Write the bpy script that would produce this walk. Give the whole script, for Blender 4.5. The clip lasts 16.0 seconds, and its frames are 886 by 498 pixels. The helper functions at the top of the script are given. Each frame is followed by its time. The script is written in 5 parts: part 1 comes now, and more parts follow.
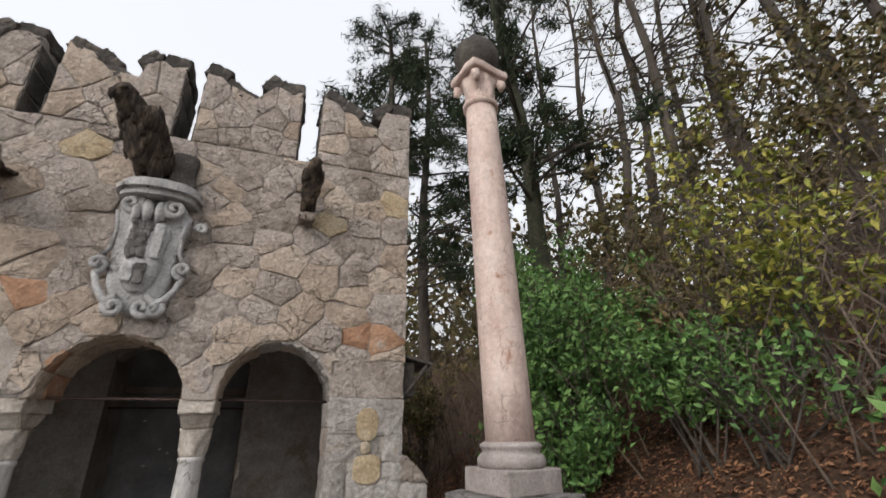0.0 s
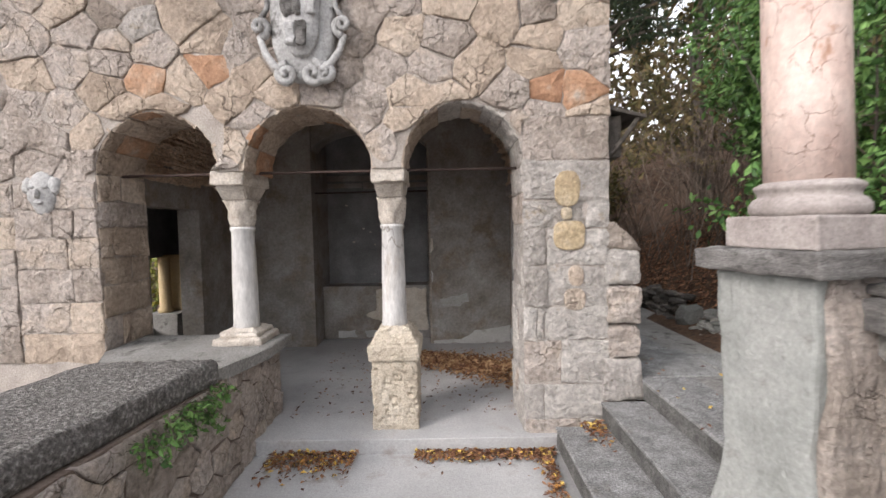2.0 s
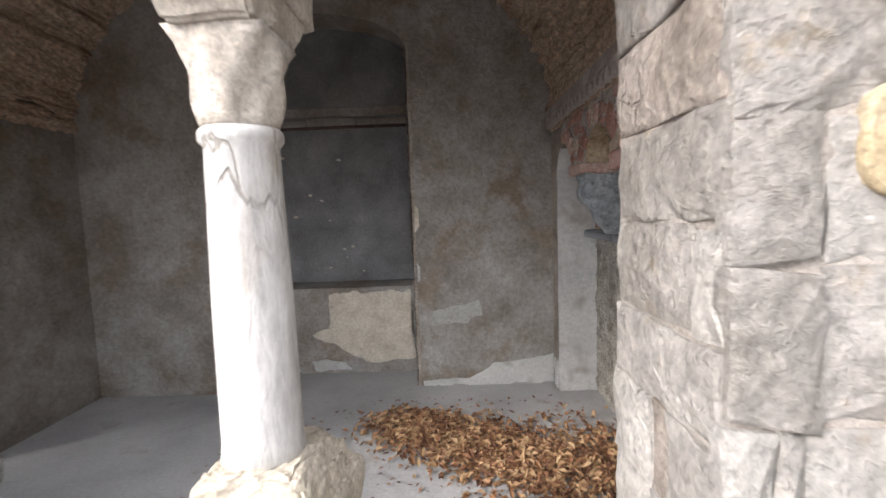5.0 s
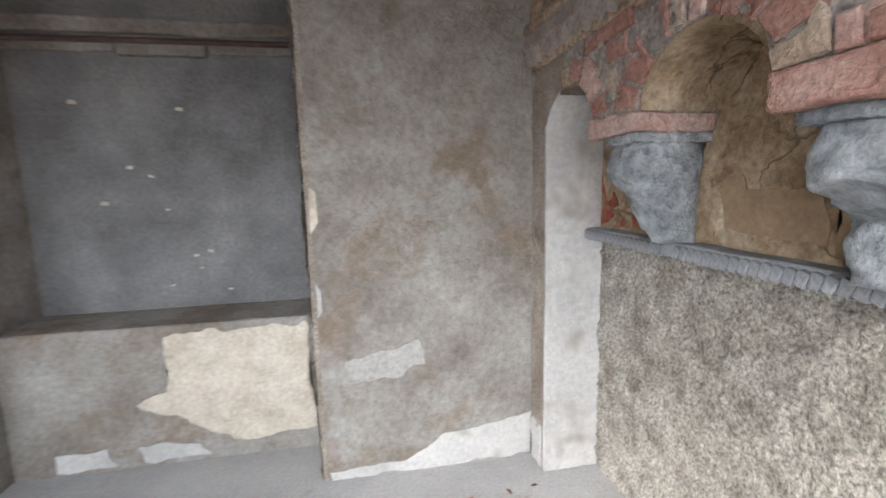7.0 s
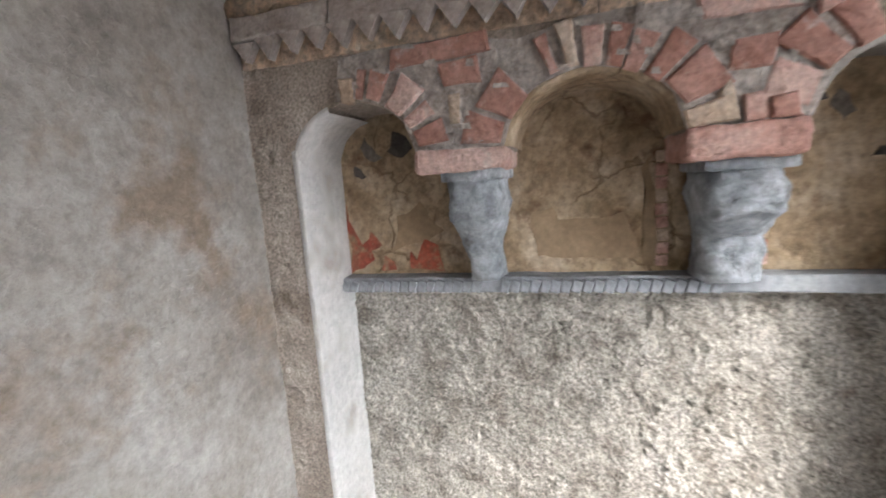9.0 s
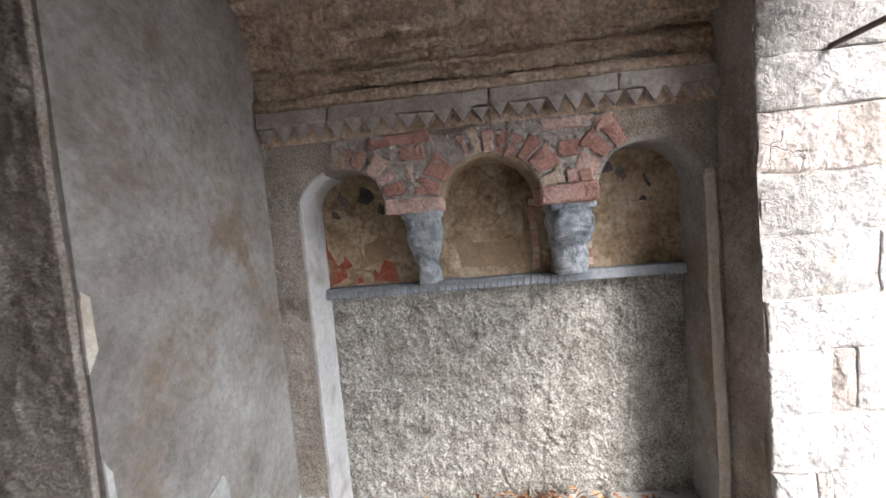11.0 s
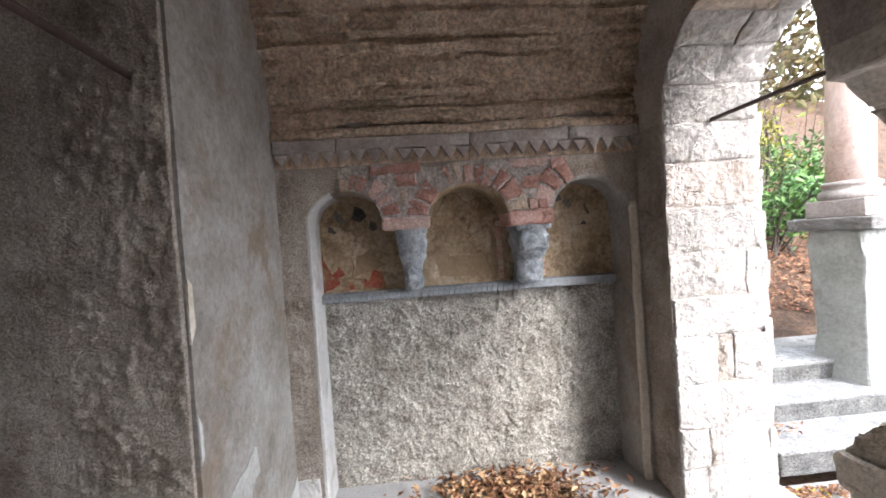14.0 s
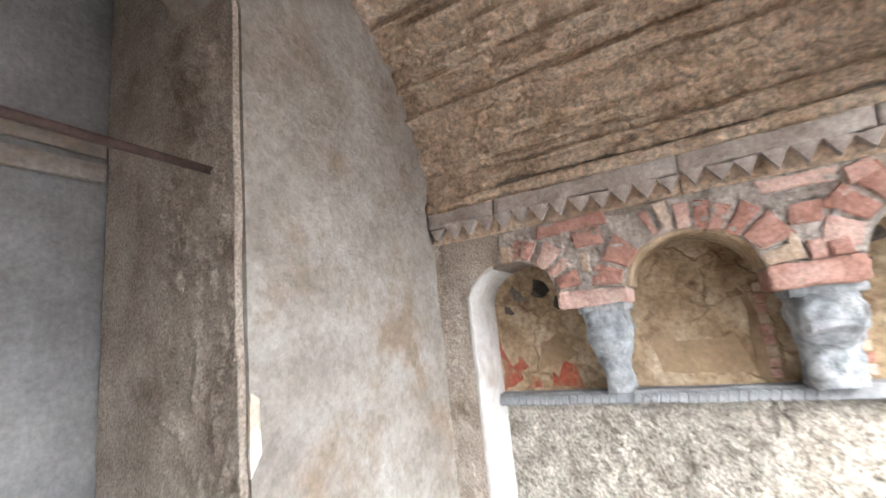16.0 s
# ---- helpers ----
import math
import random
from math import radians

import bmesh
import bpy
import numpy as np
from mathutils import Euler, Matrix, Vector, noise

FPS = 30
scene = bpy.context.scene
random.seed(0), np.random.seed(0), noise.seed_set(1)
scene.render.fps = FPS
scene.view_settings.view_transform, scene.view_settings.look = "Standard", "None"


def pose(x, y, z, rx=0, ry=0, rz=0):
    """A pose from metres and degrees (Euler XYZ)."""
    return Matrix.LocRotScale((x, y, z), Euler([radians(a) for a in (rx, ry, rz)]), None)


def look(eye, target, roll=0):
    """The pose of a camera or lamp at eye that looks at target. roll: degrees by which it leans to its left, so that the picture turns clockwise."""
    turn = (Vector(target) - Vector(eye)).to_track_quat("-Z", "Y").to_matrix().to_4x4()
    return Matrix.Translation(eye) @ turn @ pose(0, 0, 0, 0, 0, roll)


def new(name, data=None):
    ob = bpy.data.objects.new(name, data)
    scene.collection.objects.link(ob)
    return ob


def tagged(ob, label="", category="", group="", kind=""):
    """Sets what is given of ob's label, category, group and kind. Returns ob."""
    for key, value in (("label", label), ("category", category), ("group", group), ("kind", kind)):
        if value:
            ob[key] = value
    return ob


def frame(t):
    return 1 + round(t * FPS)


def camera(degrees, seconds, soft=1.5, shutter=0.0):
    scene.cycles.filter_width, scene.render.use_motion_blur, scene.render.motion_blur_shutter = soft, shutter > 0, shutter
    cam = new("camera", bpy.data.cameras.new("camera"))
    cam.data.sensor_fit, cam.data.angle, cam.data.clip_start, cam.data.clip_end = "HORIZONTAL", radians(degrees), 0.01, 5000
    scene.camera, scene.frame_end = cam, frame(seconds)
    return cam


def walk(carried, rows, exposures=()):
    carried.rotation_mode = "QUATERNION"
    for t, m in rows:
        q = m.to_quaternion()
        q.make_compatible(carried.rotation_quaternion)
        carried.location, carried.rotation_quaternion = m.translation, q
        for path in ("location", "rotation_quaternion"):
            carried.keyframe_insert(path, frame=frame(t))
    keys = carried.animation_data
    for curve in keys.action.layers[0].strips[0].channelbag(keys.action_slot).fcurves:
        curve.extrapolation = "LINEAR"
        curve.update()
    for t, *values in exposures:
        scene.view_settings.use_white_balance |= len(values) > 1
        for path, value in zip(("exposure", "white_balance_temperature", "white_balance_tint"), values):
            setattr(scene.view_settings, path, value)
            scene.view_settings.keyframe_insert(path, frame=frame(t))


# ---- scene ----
cam = camera(89.7, 16.0, shutter=0.38)
PATH = [
    (0, (2.346, -4.165, 1.855), (2.976, -2.419, 2.599), -0.3),
    (0.5, (2.32, -4.148, 1.801), (2.84, -2.297, 2.352), 0.1),
    (1, (2.288, -3.992, 1.711), (2.565, -2.022, 1.914), -0.4),
    (1.5, (2.19, -3.738, 1.671), (2.34, -1.744, 1.697), -0.3),
    (2, (2.211, -3.411, 1.621), (2.196, -1.414, 1.517), -1.1),
    (2.5, (2.299, -3.083, 1.602), (2.208, -1.093, 1.434), -2.0),
    (3, (2.305, -2.599, 1.575), (2.181, -0.612, 1.382), -2.2),
    (3.5, (2.361, -2.103, 1.526), (2.223, -0.119, 1.313), -2.7),
    (4, (2.366, -1.667, 1.506), (2.214, 0.317, 1.302), -2.7),
    (4.2, (2.356, -1.491, 1.46), (2.199, 0.497, 1.311), -2.6),
    (6.3, (2.208, 0.029, 1.407), (2.435, 2.0, 1.156), -1.4),
    (6.5, (2.214, 0.161, 1.39), (2.448, 2.131, 1.137), -1.6),
    (7, (2.216, 0.532, 1.464), (2.581, 2.477, 1.175), -1.4),
    (7.5, (2.134, 0.826, 1.476), (3.111, 2.542, 1.162), 0.9),
    (8, (1.999, 1.153, 1.529), (3.465, 2.458, 1.143), 0.7),
    (8.5, (1.909, 1.425, 1.579), (3.573, 2.471, 1.208), -2.8),
    (9, (1.78, 1.62, 1.585), (3.673, 2.193, 1.285), -4.1),
    (9.5, (1.577, 1.632, 1.573), (3.525, 2.022, 1.348), -4.1),
    (10, (1.365, 1.627, 1.571), (3.34, 1.842, 1.346), -4.3),
    (12.3, (0.658, 1.74, 1.522), (2.648, 1.927, 1.462), -5.8),
    (12.5, (0.643, 1.764, 1.519), (2.633, 1.947, 1.456), -5.8),
    (13, (0.582, 1.819, 1.512), (2.569, 2.04, 1.471), -5.3),
    (13.5, (0.543, 1.92, 1.53), (2.542, 1.954, 1.472), -4.8),
    (14, (0.511, 1.935, 1.529), (2.505, 1.783, 1.491), -3.9),
    (14.5, (0.565, 1.907, 1.546), (2.552, 1.679, 1.585), -2.7),
    (15, (0.723, 1.73, 1.529), (2.717, 1.838, 1.63), -4.1),
    (15.5, (0.891, 1.622, 1.546), (2.779, 2.252, 1.75), -5.1),
    (16, (1.181, 1.595, 1.566), (2.917, 2.519, 1.932), -6.0),
]
EXPOSURES = [(0.0, -0.8, 6600, 12), (1.0, -0.42, 6600, 13), (2.0, 0.05, 6550, 14), (4.0, 0.55, 6450, 13), (6.3, 1.85, 6350, 11), (7.1, 2.25, 6200, 10), (8.0, 2.15, 6150, 10), (8.5, 2.35, 6200, 10), (9.5, 2.65, 6200, 11), (10.0, 2.15, 6050, 10), (12.3, 2.1, 6050, 12), (14.2, 2.05, 6050, 12), (15.0, 2.3, 6200, 12), (15.5, 2.85, 6400, 12), (16.0, 3.45, 6300, 10)]
walk(cam, [(t, look(eye, target, roll)) for t, eye, target, roll in PATH], EXPOSURES)


# ---- light ----
world = bpy.data.worlds.new("world")
scene.world = world
world.use_nodes = True
wn = world.node_tree.nodes
wl = world.node_tree.links
sky = wn.new("ShaderNodeTexSky")
sky.sky_type = "NISHITA"
sky.sun_disc = False
sky.sun_elevation = radians(32)
sky.sun_rotation = radians(231)
sky.air_density, sky.dust_density, sky.ozone_density = 1.0, 6.0, 0.6
haze = wn.new("ShaderNodeHueSaturation")
haze.inputs["Saturation"].default_value = 0.25
haze.inputs["Value"].default_value = 2.2
cloud = wn.new("ShaderNodeMixRGB")
cloud.inputs[0].default_value = 0.75
cloud.inputs[2].default_value = (11.5, 12.1, 12.9, 1)
wl.new(sky.outputs[0], haze.inputs["Color"])
wl.new(haze.outputs[0], cloud.inputs[1])
wl.new(cloud.outputs[0], wn["Background"].inputs["Color"])
wn["Background"].inputs["Strength"].default_value = 0.165
sun_data = bpy.data.lights.new("sun", "SUN")
sun_data.energy, sun_data.angle, sun_data.color = 1.8, radians(15), (1.0, 0.96, 0.91)
sun = new("sun", sun_data)
sun.matrix_world = look((-14.5, -11.5, 11.5), (0, 0, 0))


# ---- materials ----
def mat(name, cols, scale=3.0, rough=0.9, bump=0.4, bscale=40.0, grain=0.25, vary=0.0, hue=0.0, pits=0.0, stretch=(1, 1, 1),
        island=False, metal=0.0, stain=None, stain_scale=1.6, stain_at=0.55, spec=0.3, bdist=.02, cracks=0.0, crack_col=(.12, .075, .05)):
    """A weathered surface: broad tints, fine grain, relief, stains of a second colour, and a tint for each piece."""
    m = bpy.data.materials.new(name)
    m.use_nodes = True
    n, l = m.node_tree.nodes, m.node_tree.links
    bs = n["Principled BSDF"]
    co = n.new("ShaderNodeTexCoord")
    mp = n.new("ShaderNodeMapping")
    mp.inputs["Scale"].default_value = stretch
    l.new(co.outputs["Object"], mp.inputs["Vector"])

    def noise_node(s, det, ro=0.6):
        t = n.new("ShaderNodeTexNoise")
        t.inputs["Scale"].default_value, t.inputs["Detail"].default_value, t.inputs["Roughness"].default_value = s, det, ro
        l.new(mp.outputs[0], t.inputs["Vector"])
        return t.outputs["Fac"]

    big = noise_node(scale, 6)
    rnd = None
    if vary or hue:
        if island:
            rnd = n.new("ShaderNodeNewGeometry").outputs["Random Per Island"]
        else:
            rnd = n.new("ShaderNodeObjectInfo").outputs["Random"]
        mx = n.new("ShaderNodeMath")
        mx.operation = "MULTIPLY_ADD"
        l.new(rnd, mx.inputs[0])
        mx.inputs[1].default_value = vary
        mx.inputs[2].default_value = -vary / 2
        ad = n.new("ShaderNodeMath")
        l.new(big, ad.inputs[0])
        l.new(mx.outputs[0], ad.inputs[1])
        big = ad.outputs[0]
    ramp = n.new("ShaderNodeValToRGB")
    e = ramp.color_ramp.elements
    k = len(cols)
    for i, c in enumerate(cols):
        p = 0.3 + 0.4 * i / max(1, k - 1)
        el = e[i] if i < 2 else e.new(p)
        el.position, el.color = p, (*c, 1)
    l.new(big, ramp.inputs[0])
    col = ramp.outputs[0]
    if stain:
        sr = n.new("ShaderNodeValToRGB")
        sr.color_ramp.elements[0].position, sr.color_ramp.elements[1].position = stain_at, stain_at + 0.12
        l.new(noise_node(stain_scale, 9, 0.65), sr.inputs[0])
        ms = n.new("ShaderNodeMixRGB")
        l.new(sr.outputs[0], ms.inputs[0])
        l.new(col, ms.inputs[1])
        ms.inputs[2].default_value = (*stain, 1)
        col = ms.outputs[0]
    fine = noise_node(bscale, 8, 0.7)
    gr = n.new("ShaderNodeMapRange")
    gr.inputs["To Min"].default_value, gr.inputs["To Max"].default_value = 1 - grain * 1.4, 1 + grain * 1.4
    gr.inputs["From Min"].default_value, gr.inputs["From Max"].default_value = 0.25, 0.75
    l.new(fine, gr.inputs[0])
    mg = n.new("ShaderNodeMixRGB")
    mg.blend_type = "MULTIPLY"
    mg.inputs[0].default_value = 1
    l.new(col, mg.inputs[1])
    l.new(gr.outputs[0], mg.inputs[2])
    col = mg.outputs[0]
    gap = None
    if cracks:
        wn = n.new("ShaderNodeTexNoise")
        wn.inputs["Scale"].default_value, wn.inputs["Detail"].default_value = cracks * 1.7, 5
        l.new(mp.outputs[0], wn.inputs["Vector"])
        wm = n.new("ShaderNodeVectorMath")
        wm.operation = "MULTIPLY_ADD"
        l.new(wn.outputs["Color"], wm.inputs[0])
        wm.inputs[1].default_value = (.9 / cracks,) * 3
        l.new(mp.outputs[0], wm.inputs[2])
        cv = n.new("ShaderNodeTexVoronoi")
        cv.feature = "DISTANCE_TO_EDGE"
        cv.inputs["Scale"].default_value = cracks
        l.new(wm.outputs[0], cv.inputs["Vector"])
        line = n.new("ShaderNodeMapRange")
        line.inputs["From Min"].default_value, line.inputs["From Max"].default_value = .006, .026
        line.inputs["To Min"].default_value, line.inputs["To Max"].default_value = .75, 0
        l.new(cv.outputs["Distance"], line.inputs[0])
        some = n.new("ShaderNodeMapRange")
        some.inputs["From Min"].default_value, some.inputs["From Max"].default_value = .47, .6
        l.new(noise_node(cracks * .45, 4), some.inputs[0])
        gp = n.new("ShaderNodeMath")
        gp.operation = "MULTIPLY"
        l.new(line.outputs[0], gp.inputs[0])
        l.new(some.outputs[0], gp.inputs[1])
        gap = gp.outputs[0]
        mc = n.new("ShaderNodeMixRGB")
        l.new(gap, mc.inputs[0])
        l.new(col, mc.inputs[1])
        mc.inputs[2].default_value = (*crack_col, 1)
        col = mc.outputs[0]
    l.new(col, bs.inputs["Base Color"])
    bs.inputs["Roughness"].default_value, bs.inputs["Metallic"].default_value = rough, metal
    bs.inputs["Specular IOR Level"].default_value = spec
    height = fine
    if pits:
        v = n.new("ShaderNodeTexVoronoi")
        v.inputs["Scale"].default_value = pits
        wv = n.new("ShaderNodeTexNoise")
        wv.inputs["Scale"].default_value, wv.inputs["Detail"].default_value = pits * .45, 4
        l.new(mp.outputs[0], wv.inputs["Vector"])
        sc = n.new("ShaderNodeVectorMath")
        sc.operation = "MULTIPLY_ADD"
        l.new(wv.outputs["Color"], sc.inputs[0])
        sc.inputs[1].default_value = (2.2 / pits,) * 3
        l.new(mp.outputs[0], sc.inputs[2])
        l.new(sc.outputs[0], v.inputs["Vector"])
        a2 = n.new("ShaderNodeMath")
        a2.operation = "MULTIPLY_ADD"
        l.new(fine, a2.inputs[0])
        a2.inputs[1].default_value = 1.6
        l.new(v.outputs["Distance"], a2.inputs[2])
        height = a2.outputs[0]
    mid = noise_node(bscale * 0.22, 5)
    a3 = n.new("ShaderNodeMath")
    a3.operation = "MULTIPLY_ADD"
    l.new(mid, a3.inputs[0])
    a3.inputs[1].default_value = 1.5
    l.new(height, a3.inputs[2])
    if gap:
        a4 = n.new("ShaderNodeMath")
        a4.operation = "MULTIPLY_ADD"
        l.new(gap, a4.inputs[0])
        a4.inputs[1].default_value = -1.2
        l.new(a3.outputs[0], a4.inputs[2])
        a3 = a4
    bp = n.new("ShaderNodeBump")
    bp.inputs["Strength"].default_value, bp.inputs["Distance"].default_value = bump, bdist
    l.new(a3.outputs[0], bp.inputs["Height"])
    l.new(bp.outputs[0], bs.inputs["Normal"])
    return m


STONE = mat("grey_beige_rubble_stone", [(.30, .25, .21), (.425, .363, .315), (.50, .438, .39), (.505, .42, .345)], 2.6, .92, 1.0, 30, .36, vary=.28, bdist=.045,
            stain=(.23, .19, .16), stain_scale=4.5, stain_at=.61, cracks=6, crack_col=(.16, .13, .11))
STONE_TAN = mat("tan_sandstone", [(.36, .285, .222), (.475, .385, .305), (.54, .455, .372)], 3, .92, .9, 30, .32, vary=.3, bdist=.04, stain=(.28, .225, .18), stain_at=.61, stain_scale=5, cracks=5, crack_col=(.17, .13, .105))
STONE_OCHRE = mat("ochre_limestone", [(.37, .28, .175), (.47, .37, .235), (.50, .42, .31)], 6, .92, .8, 40, .35, vary=.2, bdist=.03, stain=(.34, .28, .22), stain_at=.58, stain_scale=9)
STONE_RUST = mat("rust_red_sandstone", [(.30, .165, .10), (.40, .235, .145), (.44, .31, .22)], 6, .9, .8, 40, .3, vary=.3, stain=(.42, .35, .285), stain_at=.58, stain_scale=6)
STONE_PALE = mat("pale_grey_limestone", [(.34, .31, .28), (.46, .425, .39), (.54, .505, .465)], 4, .9, 1.0, 26, .34, vary=.4, bdist=.05, stain=(.40, .325, .235), stain_at=.6, stain_scale=5)
STONE_DARK = mat("lichened_dark_stone", [(.05, .045, .04), (.10, .09, .08), (.16, .14, .12)], 5, .95, .8, 50, .4, vary=.2)
MORTAR = mat("sandy_mortar", [(.27, .235, .205), (.39, .345, .305), (.47, .42, .375)], 5, .95, .7, 80, .3)
MORTAR_IN = mat("dark_sandy_mortar", [(.16, .12, .10), (.22, .17, .14)], 5, .95, .7, 80, .3)
TUFA = mat("pitted_tufa_stone", [(.38, .32, .25), (.51, .445, .355), (.57, .51, .425)], 5, .95, .8, 70, .35, stain=(.33, .28, .215), stain_at=.62, stain_scale=9)
CAPITAL = mat("weathered_pale_capital_stone", [(.36, .31, .26), (.50, .45, .39), (.58, .53, .47)], 6, .9, .6, 60, .3, stain=(.22, .19, .16), stain_at=.6, stain_scale=7)
WHITE = mat("whitewashed_column_stone", [(.38, .36, .34), (.52, .505, .485), (.60, .585, .565)], 5, .8, .5, 34, .2, stain=(.36, .315, .27), stain_at=.58, stain_scale=6, stretch=(1, 1, .3), cracks=5, crack_col=(.22, .19, .16))
PINK = mat("pink_marble", [(.50, .37, .32), (.60, .47, .41), (.65, .54, .48)], 6, .6, .5, 30, .16, stain=(.36, .20, .13), stain_at=.60, stain_scale=10, cracks=10, crack_col=(.24, .15, .11), stretch=(1, 1, .75))
PINK_GREY = mat("grey_pink_stone", [(.25, .215, .20), (.335, .295, .275), (.40, .36, .335)], 5, .85, .5, 60, .25, stain=(.17, .15, .135), stain_at=.6, stain_scale=6)
CONCRETE = mat("weathered_concrete", [(.17, .16, .15), (.25, .24, .225), (.32, .31, .29)], 3, .93, .7, 60, .4, stain=(.10, .092, .085), stain_at=.55, stain_scale=6)
RENDER_GREEN = mat("grey_green_cement_render", [(.215, .22, .205), (.28, .285, .268), (.34, .34, .32)], 3, .9, .6, 40, .2, stain=(.17, .162, .148), stain_at=.6, stain_scale=4)
AGGREGATE = mat("pebbled_dark_coping", [(.12, .112, .105), (.23, .215, .20), (.52, .49, .46)], 42, .95, 1.0, 90, .5, pits=60, bdist=.03, stain=(.12, .11, .10), stain_at=.6, stain_scale=5)
PAVING = mat("pale_worn_paving", [(.31, .305, .30), (.39, .385, .38), (.46, .452, .445)], 1.6, .85, .3, 60, .16, stain=(.31, .285, .262), stain_at=.57, stain_scale=3.2)
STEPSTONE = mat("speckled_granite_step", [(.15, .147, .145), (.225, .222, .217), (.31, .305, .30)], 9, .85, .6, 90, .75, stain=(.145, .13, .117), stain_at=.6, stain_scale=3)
# darker copy of the step granite: shade on the risers put into colour
STEPRISER = mat("shade_darkened_granite_face", [(.075, .074, .07), (.125, .122, .116), (.19, .185, .175)], 7, .92, .9, 70, .6, stain=(.06, .058, .05), stain_at=.57, stain_scale=5)
SLABSTONE = mat("dark_weathered_slab", [(.11, .103, .097), (.18, .17, .16), (.26, .248, .235)], 6, .92, .9, 60, .45, stain=(.08, .074, .068), stain_at=.58, stain_scale=8, stretch=(1, 1, 3))
PLASTER = mat("patchy_cement_plaster", [(.18, .157, .134), (.28, .257, .232), (.37, .352, .33)], 2.6, .92, .6, 36, .24, stain=(.215, .17, .13), stain_at=.51, stain_scale=2.2, bdist=.03)
PLASTER_DARK = mat("dark_grey_plaster", [(.12, .117, .113), (.18, .178, .176), (.25, .247, .242)], 2.6, .9, .4, 45, .22, stain=(.30, .295, .285), stain_at=.66, stain_scale=5)
PLASTER_PATCH = mat("cream_plaster_patch", [(.42, .36, .285), (.53, .47, .39), (.60, .55, .475)], 6, .92, .5, 50, .2, stain=(.34, .29, .23), stain_at=.6, stain_scale=7)
PLASTER_WHITE = mat("pale_repair_plaster", [(.42, .41, .395), (.52, .51, .49)], 4, .92, .5, 40, .16, stain=(.33, .30, .265), stain_at=.56, stain_scale=5)
PLASTER_REPAIR = mat("grey_plaster_repair", [(.29, .275, .255), (.37, .355, .335), (.43, .42, .40)], 5, .92, .4, 40, .2)
ROUGHCAST = mat("coarse_roughcast", [(.22, .18, .147), (.335, .285, .24), (.43, .378, .325)], 5, .97, .7, 110, .5, bdist=.02, stain=(.17, .132, .10), stain_at=.57, stain_scale=3)
PEBBLEDASH = mat("coarse_pale_roughcast", [(.21, .185, .155), (.385, .358, .312), (.50, .47, .42)], 9, .97, .9, 80, .7, bdist=.026, stain=(.21, .178, .145), stain_at=.58, stain_scale=3.0)
FRESCO = mat("ochre_fresco_plaster", [(.18, .122, .07), (.315, .237, .153), (.43, .35, .258)], 6, .9, .7, 34, .4, stain=(.13, .073, .04), stain_at=.56, stain_scale=5, cracks=4, crack_col=(.17, .115, .07))
FRESCO_DARK = mat("brown_fresco_patch", [(.20, .14, .085), (.28, .205, .13)], 8, .9, .2, 40, .2)
FRESCO_RED = mat("red_fresco_paint", [(.19, .035, .022), (.27, .07, .042), (.25, .14, .085)], 14, .9, .3, 40, .4, stain=(.25, .18, .11), stain_at=.53, stain_scale=16)
BRICK = mat("weathered_red_brick", [(.35, .18, .14), (.48, .285, .235), (.57, .41, .355)], 9, .92, .8, 60, .3, vary=.4, stain=(.55, .48, .42), stain_at=.6, stain_scale=12, bdist=.025)
BRICK_PALE = mat("pale_buff_brick", [(.38, .27, .19), (.48, .37, .275), (.54, .45, .37)], 9, .92, .8, 60, .3, vary=.3, bdist=.025)
LIME = mat("crumbly_lime_mortar", [(.30, .25, .21), (.45, .40, .36), (.56, .52, .48)], 22, .95, 1.0, 60, .4, bdist=.03)
HEADSTONE = mat("blue_grey_weathered_carving", [(.22, .24, .26), (.40, .43, .455), (.56, .585, .605)], 8, .85, 1.0, 24, .4, stain=(.16, .15, .14), stain_at=.6, stain_scale=7, bdist=.045)
LEDGE = mat("dark_blue_grey_ledge", [(.15, .16, .17), (.21, .22, .235), (.27, .28, .29)], 8, .85, .4, 50, .2)
CORNICE = mat("pinkish_grey_cornice", [(.27, .225, .20), (.38, .335, .305), (.47, .44, .41)], 5, .9, .7, 50, .3, stain=(.20, .165, .14), stain_at=.6, stain_scale=4)
VAULT = mat("board_marked_concrete_vault", [(.49, .35, .24), (.68, .52, .385), (.75, .615, .48)], 9, .95, 1.0, 42, .5, stain=(.34, .235, .15), stain_at=.63, stain_scale=3.4, bdist=.05)
ARMS = mat("weathered_grey_carved_stone", [(.24, .235, .225), (.40, .395, .385), (.50, .495, .485)], 3.5, .85, .7, 45, .3, stain=(.075, .068, .062), stain_at=.58, stain_scale=6)
BRONZE = mat("blackened_carved_stone", [(.025, .018, .013), (.065, .047, .034), (.20, .148, .105)], 16, .8, 1.0, 36, .6, stretch=(1, 1, .25), bdist=.05)
IRON = mat("rusty_iron", [(.06, .04, .035), (.10, .07, .06)], 12, .7, .3, 80, .3, metal=.5)
WOODDARK = mat("dark_weathered_timber", [(.04, .035, .03), (.08, .07, .06), (.12, .105, .09)], 4, .9, .6, 40, .3, stretch=(4, .5, 4))
SOIL = mat("leaf_litter_soil", [(.035, .022, .014), (.075, .043, .026), (.12, .072, .043)], 5, .97, 1.0, 30, .5)
LEAF_BROWN = mat("dry_brown_leaves", [(.075, .034, .02), (.165, .075, .039), (.28, .145, .077)], 9, .8, .2, 40, .2, vary=.55, island=True)
LEAF_MIX = mat("fallen_yellow_brown_leaves", [(.12, .055, .03), (.22, .105, .052), (.31, .175, .09), (.42, .28, .155)], 9, .75, .2, 40, .2, vary=.55, island=True)
